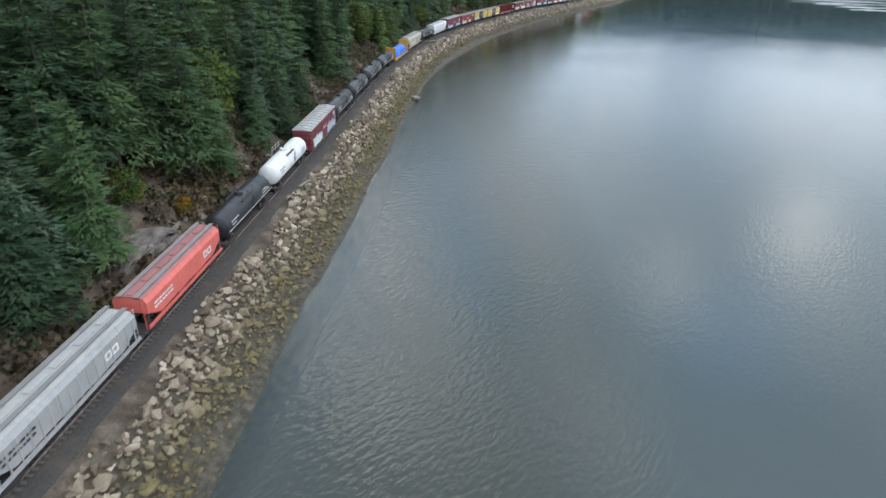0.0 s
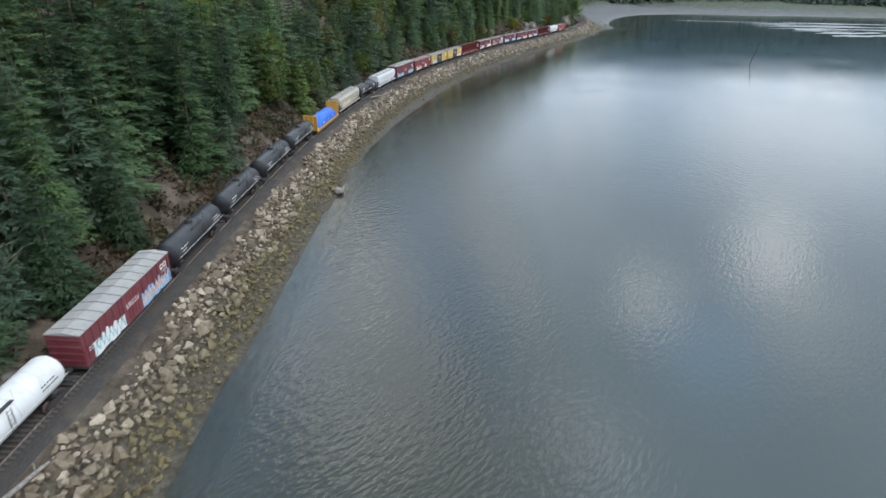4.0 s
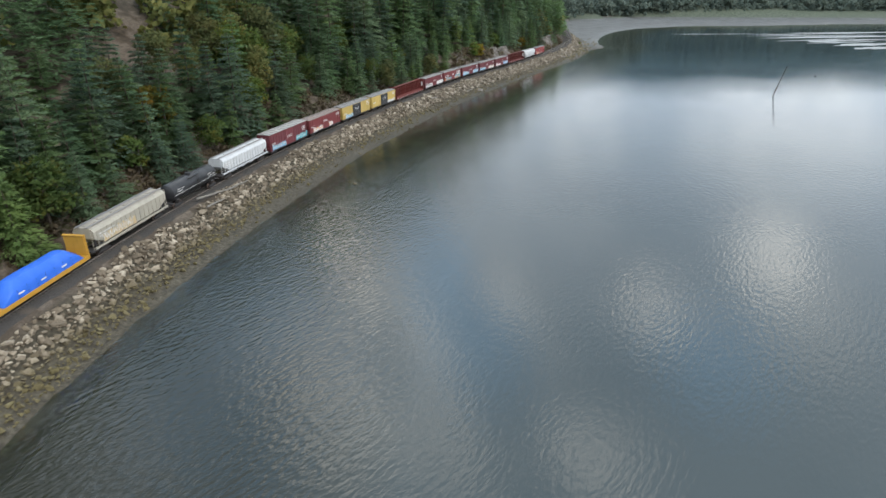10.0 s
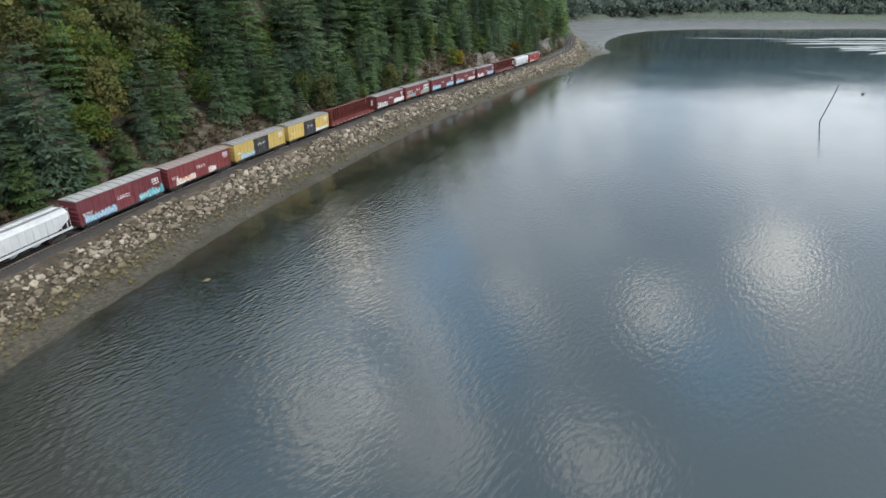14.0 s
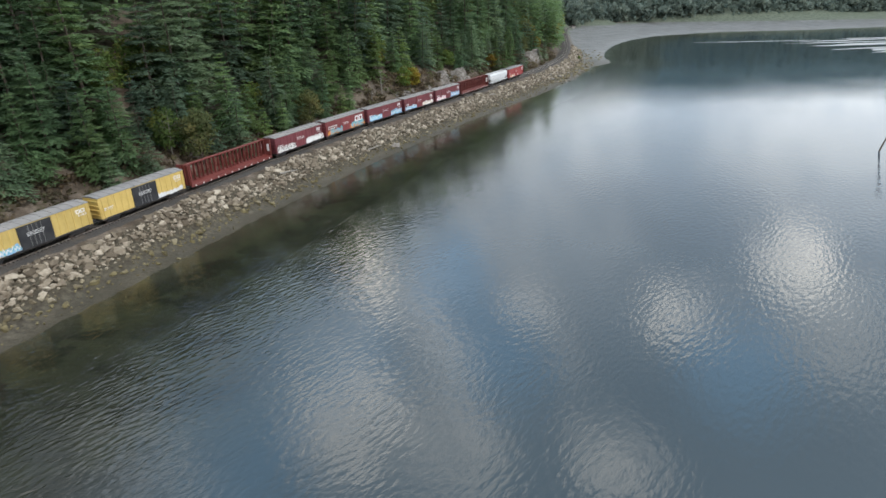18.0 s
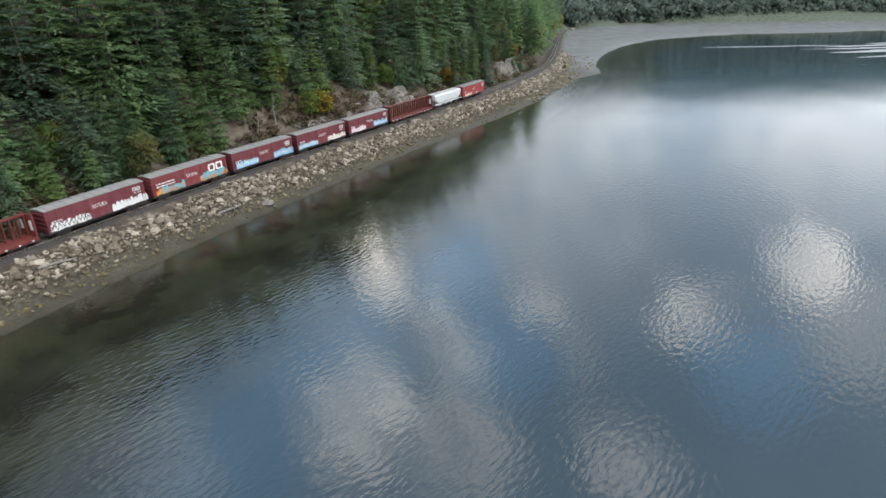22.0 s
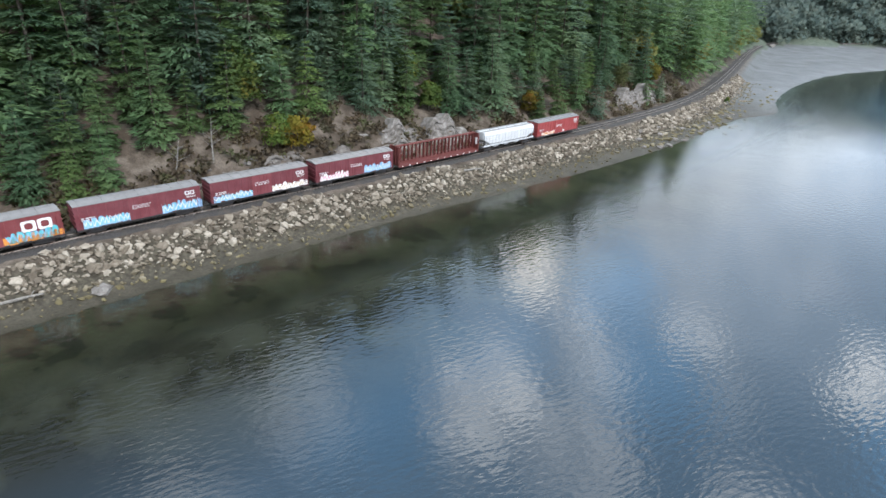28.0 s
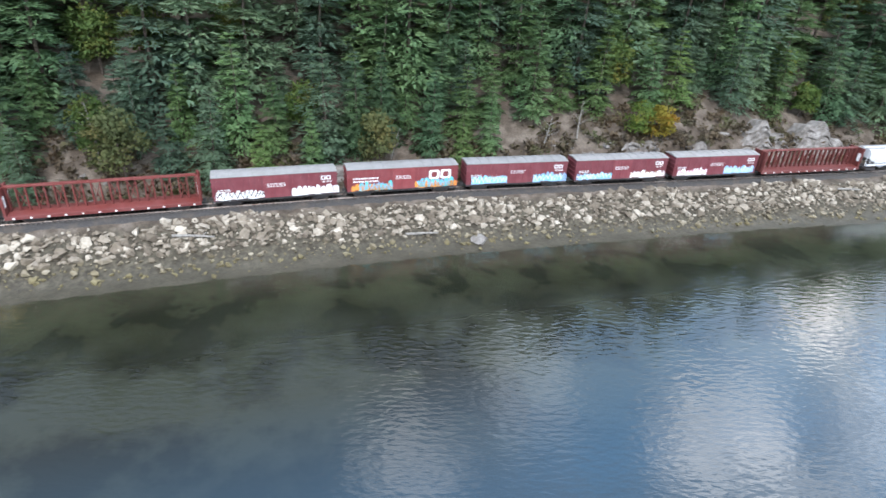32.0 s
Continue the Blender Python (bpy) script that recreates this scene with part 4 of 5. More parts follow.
while s < 700:
    w = width[int((s - 10) // 6) * 6 + 10]
    n = 3.9 + 0.6 * math.sin(s * 0.21) + 0.4 * math.sin(s * 0.67)
    while n < min(w - 0.2, 13):
        t = (n - 3.9) / 6.0
        if t < (1.0 if s < 290 else 0.64) or s < 215 or rr.random() < (0.5 if t < 1.05 else 0.10):
            big = rr.choice((0.36, 0.44, 0.54, 0.64, 0.82, 1.3)) * (1.0 if t < 0.64 else 0.7 if t < 1.05 else 0.5)
            places.append((s + rr.uniform(-0.35, 0.35), n + rr.uniform(-0.3, 0.3), big * rr.uniform(0.6, 1.0) * (0.78 if s < 300 else 0.84)))
        n += 0.54
    s += 0.54
xy = np.array([beside(a, b) for a, b, _ in places])
zz = ground_height(xy[:, 0], xy[:, 1])
V, F, k, singles = [], [], 0, 0
for (s, n, size), (x, y), z in zip(places, xy, zz):
    i = rr.randrange(len(ROCKS))
    m = Matrix.Translation((x, y, z + rr.uniform(0.0, 0.22))) @ Euler((rr.uniform(-0.7, 0.7), rr.uniform(-0.7, 0.7), rr.uniform(0, 6.3))).to_matrix().to_4x4() @ Matrix.Scale(size, 4)
    if 392 < s < 470 and n < 9 and singles < 300 and rr.random() < 0.55:
        ob = part("rock", ROCKS[i], bank)
        ob.matrix_world = m
        singles += 1
    else:
        v, f = ROCK_DATA[i]
        V.append(v @ np.array(m.to_3x3()).T + np.array(m.translation))
        F.append(f + k)
        k += len(v)
rest_ob = part("rock_heap", mesh_from("rock_heap", np.vstack(V), np.vstack(F), STONE, False), bank)
tagged(rest_ob, kind="stuff")


# ---- the freight train ----
def car_pose(s, half):
    """A car stands with both of its trucks over the track."""
    (x0, y0), _ = on_track(s - half)
    (x1, y1), _ = on_track(s + half)
    return Matrix.Translation(((x0 + x1) / 2, (y0 + y1) / 2, RAIL_TOP)) @ Matrix.Rotation(math.atan2(y1 - y0, x1 - x0), 4, "Z")


WHEEL_MESH = Shape().lathe([(-0.075, 0.30), (-0.07, 0.50), (0.02, 0.46), (0.06, 0.44), (0.07, 0.26)], 16, "y").mesh("wheel", WHEEL, True)
AXLE_MESH = Shape().rod((0, -0.85, 0), (0, 0.85, 0), 0.08, 8).mesh("axle", STEEL)
_side = Shape()
_side.add([(x, y, z) for y in (-0.09, 0.09) for x, z in ((-1.25, 0.42), (-1.2, 0.62), (-0.55, 0.80), (0.55, 0.80), (1.2, 0.62), (1.25, 0.42), (0.5, 0.25), (-0.5, 0.25))],
          [tuple(range(8)), tuple(range(15, 7, -1))] + [(i, (i + 1) % 8, 8 + (i + 1) % 8, 8 + i) for i in range(8)])
SIDE_FRAME = _side.mesh("side_frame", STEEL)
BOLSTER = Shape().box(-0.25, 0.25, -1.1, 1.1, 0.5, 0.85).mesh("bolster", STEEL, bevel=0.03)
COUPLER = Shape().box(-0.55, 0.2, -0.1, 0.1, 0.75, 1.0).box(0.2, 0.55, -0.17, 0.17, 0.68, 1.06).mesh("coupler", STEEL, bevel=0.02)


def running_gear(car, half, truck_at):
    for x in (-truck_at, truck_at):
        truck = part("truck", BOLSTER, car, "dark cast steel truck")
        truck.location = (x, 0, 0)
        for y in (-1.02, 1.02):
            part("side_frame", SIDE_FRAME, truck).location = (0, y, 0)
        for ax in (-0.87, 0.87):
            part("axle", AXLE_MESH, truck).location = (ax, 0, 0.46)
            for y in (-0.76, 0.76):
                w = part("wheel", WHEEL_MESH, truck)
                w.location = (ax, y, 0.46)
                w.rotation_euler = (0, 0, 0 if y > 0 else math.pi)
    for x, turn in ((-half, math.pi), (half, 0)):
        c = part("coupler", COUPLER, car)
        c.location, c.rotation_euler = (x, 0, 0), (0, 0, turn)


def ladder(car, x, y, z0, z1, material, across=False):
    s = Shape()
    for d in (-0.22, 0.22):
        a, b = ((x + d, y, z0), (x + d, y, z1)) if not across else ((x, y + d, z0), (x, y + d, z1))
        s.rod(a, b, 0.03, 5)
    for i in range(int((z1 - z0) / 0.38) + 1):
        z = z0 + 0.1 + i * 0.38
        a, b = ((x - 0.22, y, z), (x + 0.22, y, z)) if not across else ((x, y - 0.22, z), (x, y + 0.22, z))
        s.rod(a, b, 0.022, 4)
    part("ladder", s.mesh("ladder", material), car)


def flat_shape(s, outline, y):
    """A thin painted patch on a side wall, outline of (x, z) points."""
    out = 1 if y > 0 else -1
    n = len(outline)
    v = [(x, y, z) for x, z in outline] + [(x, y + 0.004 * out, z) for x, z in outline]
    s.add(v, [tuple(range(n, 2 * n))] + [(i, (i + 1) % n, n + (i + 1) % n, n + i) for i in range(n)])


def marks(car, rng, y, x0, x1, z0, z1, rows, material=None):
    """Lettering too small to read, as short bars."""
    s = Shape()
    for r in range(rows):
        z = z1 - (z1 - z0) * (r + 0.5) / rows
        x, h = x0, (z1 - z0) / rows * 0.5
        while x < x1 - 0.1:
            w = rng.uniform(0.12, 0.42)
            flat_shape(s, [(x, z - h / 2), (min(x + w, x1), z - h / 2), (min(x + w, x1), z + h / 2), (x, z + h / 2)], y)
            x += w + rng.uniform(0.08, 0.2)
    tagged(part("marking", s.mesh("marking", material or MARK), car, "small white lettering"), kind="stuff")


def spray(car, rng, y, x0, x1, z0, z1, colours, label):
    """A ragged sprayed band of swollen shapes, with strokes zigzagging over it."""
    z1 += 0.45
    out = 1 if y > 0 else -1
    for depth, colour in enumerate(colours):
        face = y + 0.006 * depth * out
        v, x = [], x0
        if depth == 0:
            while x < x1:
                wide = rng.uniform(0.45, 0.95)
                top = z0 + (z1 - z0) * rng.uniform(0.72, 1.05)
                foot = z0 + rng.uniform(0.0, 0.18)
                for u, h in ((0.0, 0.55), (0.12, 0.9), (0.4, 1.0), (0.75, 0.96), (0.95, 0.7)):
                    v.append((x + u * wide, foot + rng.uniform(0, 0.08), foot + (top - foot) * h * rng.uniform(0.92, 1.06)))
                x += wide
        else:
            up = True
            while x < x1:
                a = z0 + (z1 - z0) * (rng.uniform(0.62, 0.9) if up else rng.uniform(0.12, 0.35))
                w = rng.uniform(0.09, 0.17)
                v.append((x, a - w, a + w))
                x, up = x + rng.uniform(0.14, 0.42), not up
        n = len(v)
        pts = [(px, face + d, pz) for d in (0.0, 0.004 * out) for k in (1, 2) for px, *hs in v for pz in (hs[k - 1],)]
        f = []
        for k in range(n - 1):
            f += [(2 * n + k, 2 * n + k + 1, 3 * n + k + 1, 3 * n + k), (k, k + 1, 2 * n + k + 1, 2 * n + k), (n + k, 3 * n + k, 3 * n + k + 1, n + k + 1)]
        part("graffiti", Shape().add(pts, f).mesh("graffiti", colour), car, label)


def emblem(car, x, z, size, y):
    """The railway's emblem as two plain hollow white blocks."""
    out = 1 if y > 0 else -1
    for a in (0.0, 1.0):
        v = []
        for depth in (0.0, 0.004 * out):
            for inset in (0.0, 0.2):
                lo, hi, low, high, c = a + inset, a + 0.9 - inset, inset, 1 - inset, 0.12
                v += [(x + u * size, y + depth, z + w * size * 0.8) for u, w in ((lo + c, low), (hi - c, low), (hi, low + c), (hi, high - c), (hi - c, high), (lo + c, high), (lo, high - c), (lo, low + c))]
        f = []
        for k in range(8):
            n = (k + 1) % 8
            f += [(k, n, 8 + n, 8 + k), (16 + k, 24 + k, 24 + n, 16 + n), (k, 16 + k, 16 + n, n), (8 + k, 8 + n, 24 + n, 24 + k)]
        part("emblem_block", Shape().add(v, f).mesh("emblem_block", MARK), car, "plain hollow white emblem")


def boxcar(label, s0, s1, colour, roof=ROOF, door=None, big=0.0, small=0.72, tags=(), seed=0, height=4.55):
    rng = random.Random(seed)
    half = (s1 - s0) / 2 - 0.75
    car = thing("boxcar", label, "boxcar", car_pose((s0 + s1) / 2, half * 0.65), "cars of the freight train")
    low, eave, y = 1.02, height - 0.28, 1.52
    part("body", Shape().box(-half, half, -y, y, low, eave).mesh("body", colour, bevel=0.03), car)
    part("side_sill", Shape().box(-half, half, -y - 0.02, y + 0.02, low - 0.14, low + 0.12).mesh("side_sill", STEEL), car)
    part("roof", Shape().prism([(-y - 0.05, eave), (-y - 0.05, eave + 0.07), (0, height), (y + 0.05, eave + 0.07), (y + 0.05, eave)], -half - 0.05, half + 0.05).mesh("roof", roof), car, "weathered grey sheet roof")
    seam = Shape().add(*_seam(y, eave, height)).mesh("roof_seam", ROOF)
    n = 11
    for i in range(n):
        part("roof_seam", seam, car).location = (-half + (i + 0.5) * 2 * half / n, 0, 0)
    rib = Shape().box(-0.05, 0.05, -0.03, 0.03, low + 0.12, eave - 0.02).mesh("rib", colour)
    wide = 1.9 if door is None else 2.6
    for i in range(15):
        x = -half + (i + 0.5) * 2 * half / 15
        if abs(x) > wide:
            for side in (-y - 0.02, y + 0.02):
                part("rib", rib, car).location = (x, side, 0)
    for side in (-1, 1):
        yy = side * (y + 0.05)
        panel = part("sliding_door", Shape().box(-wide + 0.25, wide - 0.25, yy - 0.05, yy + 0.05, low + 0.1, eave - 0.12).mesh("sliding_door", door or colour, bevel=0.02), car)
        for x in (-0.9, -0.3, 0.3, 0.9):
            part("lock_bar", Shape().rod((x, yy * 1.04, low + 0.15), (x, yy * 1.04, eave - 0.2), 0.03, 5).mesh("lock_bar", ROOF if door else colour), panel)
        part("door_track", Shape().box(-half * 0.62, half * 0.62, side * y, side * (y + 0.12), low - 0.02, low + 0.06).mesh("door_track", STEEL), car)
    for x in (-half + 0.35, half - 0.35):
        for side in (-y - 0.07, y + 0.07):
            ladder(car, x, side, low, eave - (0.2 if x > 0 else 1.6), colour)
    for x in (-half - 0.06, half + 0.06):
        for z in (1.6, 2.3, 3.0, 3.7):
            part("end_rib", Shape().box(x - 0.05, x + 0.05, -y + 0.1, y - 0.1, z, z + 0.18).mesh("end_rib", colour), car)
    face = -y - 0.055
    if big:
        emblem(car, half - 4.4, 2.35, big, face)
        marks(car, rng, face, -half + 0.8, -half + 4.4, 2.3, 3.2, 2)
    else:
        emblem(car, half - 2.2, 3.2, small, face)
        marks(car, rng, face, half - 2.0, half - 0.7, 2.75, 3.05, 2)
        marks(car, rng, face, -half + 0.7, -half + 2.3, 2.2, 2.7, 2)
    marks(car, rng, face - 0.06, -1.2, 1.2, 2.6, 3.2, 3)
    for x0, x1, z1, cols, what in tags:
        spray(car, rng, face - 0.002, -half + x0 * 2 * half, -half + x1 * 2 * half, low + 0.02, z1, cols, what)
    running_gear(car, half, half * 0.72)
    return car


def _seam(y, eave, height):
    pts = [(-y - 0.06, eave + 0.07), (0, height + 0.005), (y + 0.06, eave + 0.07)]
    v = [(x, a, b + up) for x in (-0.04, 0.04) for up in (0, 0.05) for a, b in pts]
    f = [(0, 1, 4, 3), (1, 2, 5, 4), (6, 9, 10, 7), (7, 10, 11, 8), (3, 4, 10, 9), (4, 5, 11, 10), (0, 3, 9, 6), (2, 8, 11, 5)]
    return v, f


def hopper(label, s0, s1, colour, roof=None, seed=0, tags=(), ribs=True, panel=None):
    rng = random.Random(seed)
    half = (s1 - s0) / 2 - 0.75
    car = thing("covered_hopper", label, "hopper car", car_pose((s0 + s1) / 2, half * 0.65), "cars of the freight train")
    body_half = half - 0.2
    slope = 2.0
    outline = [(-1.2, 1.55), (-1.52, 1.85), (-1.55, 3.75), (-1.25, 4.2), (1.25, 4.2), (1.55, 3.75), (1.52, 1.85), (1.2, 1.55)]
    s = Shape()
    n = len(outline)
    rings = [(-body_half, 2.75), (-body_half + slope, 1.55), (body_half - slope, 1.55), (body_half, 2.75)]
    v = [(x, yy, max(z, low)) for x, low in rings for yy, z in outline]
    s.add(v, [tuple(range(n))[::-1], tuple(range(3 * n, 4 * n))] + [(k * n + i, k * n + (i + 1) % n, (k + 1) * n + (i + 1) % n, (k + 1) * n + i) for k in range(3) for i in range(n)])
    part("body", s.mesh("body", colour), car)
    part("roof", Shape().prism([(-1.3, 4.18), (-0.75, 4.34), (0.75, 4.34), (1.3, 4.18)], -body_half, body_half).mesh("roof", roof or colour), car)
    hatch = Shape().box(-1.0, 1.0, -0.28, 0.28, 4.33, 4.44).mesh("hatch", roof or colour, bevel=0.03)
    for i in range(6):
        part("hatch", hatch, car).location = (-body_half + (i + 0.5) * 2 * body_half / 6, 0, 0)
    for side in (-1, 1):
        part("roof_walk", Shape().box(-half, half, side * 0.55, side * 0.95, 4.42, 4.46).mesh("roof_walk", ROOF), car, "grated grey roof walkway")
    bay = Shape()
    bay.add([(-1.7, -1.1, 1.6), (1.7, -1.1, 1.6), (1.7, 1.1, 1.6), (-1.7, 1.1, 1.6), (-0.35, -0.5, 0.55), (0.35, -0.5, 0.55), (0.35, 0.5, 0.55), (-0.35, 0.5, 0.55)],
            [(0, 1, 2, 3), (7, 6, 5, 4), (0, 4, 5, 1), (1, 5, 6, 2), (2, 6, 7, 3), (3, 7, 4, 0)])
    bay = bay.mesh("discharge_bay", colour)
    for x in (-3.5, 0, 3.5):
        part("discharge_bay", bay, car).location = (x, 0, 0)
    if ribs:
        rib = Shape().box(-0.05, 0.05, -0.04, 0.04, 1.75, 3.8).mesh("rib", colour)
        for i in range(16):
            for side in (-1.56, 1.56):
                part("rib", rib, car).location = (-body_half + (i + 0.5) * 2 * body_half / 16, side, 0)
    for side in (-1.5, 1.5):
        part("side_sill", Shape().box(-half, half, side - 0.08, side + 0.08, 1.32, 1.6).mesh("side_sill", colour), car)
    for x in (-1, 1):
        part("end_platform", Shape().box(x * half - 0.7, x * half + 0.7, -1.45, 1.45, 1.1, 1.28).box(x * (half - 0.35) - 0.1, x * (half - 0.35) + 0.1, -1.4, -1.2, 1.2, 2.9)
             .box(x * (half - 0.35) - 0.1, x * (half - 0.35) + 0.1, 1.2, 1.4, 1.2, 2.9).mesh("end_platform", STEEL), car)
        ladder(car, x * (half - 0.1), -1.3, 1.1, 4.3, colour)
    face = -1.59
    if panel:
        emblem(car, body_half * 0.45, 2.5, 0.9, face)
    marks(car, rng, face, -body_half + 1.0, -body_half + 4.2, 2.6, 3.4, 2, panel)
    for x0, x1, z1, cols, what in tags:
        spray(car, rng, face - 0.002, -half + x0 * 2 * half, -half + x1 * 2 * half, 1.75, z1, cols, what)
    running_gear(car, half, half * 0.76)
    return car


def tank_car(label, s0, s1, colour, seed=0, radius=1.48):
    rng = random.Random(seed)
    half = (s1 - s0) / 2 - 0.75
    car = thing("tank_car", label, "tank car", car_pose((s0 + s1) / 2, half * 0.65), "cars of the freight train")
    mid, th = 1.12 + radius, half - 0.55
    rings = [(-th, 0.35), (-th + 0.12, radius * 0.68), (-th + 0.4, radius * 0.93), (-th + 0.75, radius), (th - 0.75, radius), (th - 0.4, radius * 0.93), (th - 0.12, radius * 0.68), (th, 0.35)]
    part("tank", Shape().lathe(rings, 28, "x", (0, 0, mid)).mesh("tank", colour, True), car)
    ring = Shape().lathe([(-0.05, radius + 0.012), (0.05, radius + 0.012)], 28, "x", (0, 0, mid)).mesh("seam_band", colour, True)
    for x in (-th * 0.62, -th * 0.2, th * 0.2, th * 0.62):
        part("seam_band", ring, car).location = (x, 0, 0)
    top = mid + radius
    dome = part("valve_housing", Shape().lathe([(top - 0.15, 0.5), (top + 0.30, 0.5), (top + 0.36, 0.42)], 18, "z").mesh("valve_housing", colour, True), car)
    part("valve", Shape().lathe([(top + 0.3, 0.12), (top + 0.55, 0.12), (top + 0.6, 0.06)], 10, "z").mesh("valve", STEEL), dome)
    deck = part("platform", Shape().box(-1.6, 1.6, -1.15, -0.55, top - 0.32, top - 0.26).box(-1.6, 1.6, 0.55, 1.15, top - 0.32, top - 0.26).mesh("platform", STEEL), car)
    rails = Shape()
    for side in (-1.15, 1.15):
        for x in (-1.6, 0, 1.6):
            rails.rod((x, side, top - 0.3), (x, side, top + 0.7), 0.025, 5)
        rails.rod((-1.6, side, top + 0.7), (1.6, side, top + 0.7), 0.025, 5)
        rails.rod((-1.6, side, top + 0.25), (1.6, side, top + 0.25), 0.02, 5)
    part("guard_rail", rails.mesh("guard_rail", colour if colour is WHITE else STEEL), deck)
    for side in (-1, 1):
        ladder(car, 0.5, side * (radius + 0.06), 1.0, top - 0.2, STEEL)
        part("handrail", Shape().rod((-th + 0.3, side * (radius + 0.08), mid - 0.25), (th - 0.3, side * (radius + 0.08), mid - 0.25), 0.025, 5).mesh("handrail", MARK), car)
    for x in (-half * 0.72, half * 0.72):
        part("saddle", Shape().prism([(-1.25, 1.35), (-1.1, 1.0), (1.1, 1.0), (1.25, 1.35), (0.8, 1.55), (-0.8, 1.55)], x - 0.35, x + 0.35).mesh("saddle", STEEL), car)
    for x in (-1, 1):
        part("stub_sill", Shape().box(min(x * half, x * half * 0.5), max(x * half, x * half * 0.5), -0.22, 0.22, 0.85, 1.2).mesh("stub_sill", STEEL), car)
        part("end_walk", Shape().box(x * (half - 0.25) - 0.3, x * (half - 0.25) + 0.3, -1.4, 1.4, 1.12, 1.18).mesh("end_walk", STEEL), car)
    # lettering hugs the curved side
    s = Shape()
    for x0, x1, z in ((-th * 0.8, -th * 0.8 + 1.8, mid + 0.45), (-th * 0.8, -th * 0.8 + 1.3, mid + 0.1), (th * 0.55, th * 0.55 + 1.4, mid + 0.4), (th * 0.55, th * 0.55 + 2.0, mid + 0.1)):
        yy = math.sqrt(radius**2 - (z - mid) ** 2)
        x = x0
        while x < x1:
            s.box(x, x + 0.2, -yy - 0.012, -yy + 0.05, z - 0.055, z + 0.055)
            x += 0.22 + rng.uniform(0.06, 0.16)
    tagged(part("marking", s.mesh("marking", MARK if colour is BLACK else STEEL), car), kind="stuff")
    running_gear(car, half, half * 0.72)
    return car


def bulkhead_flat(label, s0, s1):
    half = (s1 - s0) / 2 - 0.75
    car = thing("bulkhead_flatcar", label, "flatcar", car_pose((s0 + s1) / 2, half * 0.65), "cars of the freight train")
    part("deck", Shape().box(-half, half, -1.45, 1.45, 1.0, 1.22).mesh("deck", FRAME_YELLOW), car, "ochre steel deck")
    for side in (-1.46, 1.46):
        part("side_sill", Shape().prism([(side - 0.06, 1.24), (side - 0.06, 0.72), (side + 0.06, 0.72), (side + 0.06, 1.24)], -half, half).mesh("side_sill", FRAME_YELLOW), car)
    for x in (-1, 1):
        at = x * (half - 0.2)
        end = part("bulkhead", Shape().box(at - 0.07, at + 0.07, -1.4, 1.4, 1.2, 4.0).mesh("bulkhead", FRAME_YELLOW, bevel=0.02), car, "ochre steel end wall")
        for y in (-1.4, -0.47, 0.47, 1.4):
            part("bulkhead_post", Shape().box(at + x * 0.16 - 0.12, at + x * 0.16 + 0.12, y - 0.08, y + 0.08, 1.1, 4.0).mesh("bulkhead_post", FRAME_YELLOW), end)
        part("cap_rail", Shape().box(at - 0.16, at + 0.28, -1.52, 1.52, 4.0, 4.14).mesh("cap_rail", FRAME_YELLOW, bevel=0.02), end)
    # the tarpaulin: shouldered and ridged, drawn down to the deck at both ends
    rings = [(-half + 2.3, 0.15, 1.40), (-half + 2.9, 0.9, 1.42), (-half + 4.4, 2.1, 1.30), (-half + 4.9, 2.2, 1.28), (-1.5, 2.28, 1.27), (1.6, 2.18, 1.29), (half - 3.6, 2.25, 1.27), (half - 3.0, 2.05, 1.30), (half - 1.6, 1.0, 1.40), (half - 1.1, 0.15, 1.42)]
    v, k = [], 9
    for x, high, w in rings:
        for y, z in ((-1.43, 0.0), (-1.44, 0.35), (-w, 0.62), (-w * 0.55, 0.94), (0.0, 1.0), (w * 0.55, 0.94), (w, 0.62), (1.44, 0.35), (1.43, 0.0)):
            v.append((x, y, 1.2 + high * z))
    f = [(a * k + b, a * k + b + 1, (a + 1) * k + b + 1, (a + 1) * k + b) for a in range(len(rings) - 1) for b in range(k - 1)]
    load = part("tarpaulin", Shape().add(v, f + [tuple(range(k)), tuple(range((len(rings) - 1) * k, len(rings) * k))]).mesh("tarpaulin", TARP, True), car, "bright blue tarpaulin drawn over a load")
    for x in (-3.4, 0.2, 3.8):
        part("label", Shape().box(x - 0.45, x + 0.45, -1.47, -1.44, 1.75, 1.92).mesh("label", MARK), load, "small white label")
    for i in range(7):
        x = -half + 4.6 + i * (2 * half - 7.8) / 6
        part("lashing", Shape().rod((x, -1.47, 1.15), (x, -1.37, 2.4), 0.025, 4).mesh("lashing", STEEL), load)
    running_gear(car, half, half * 0.74)
    return car


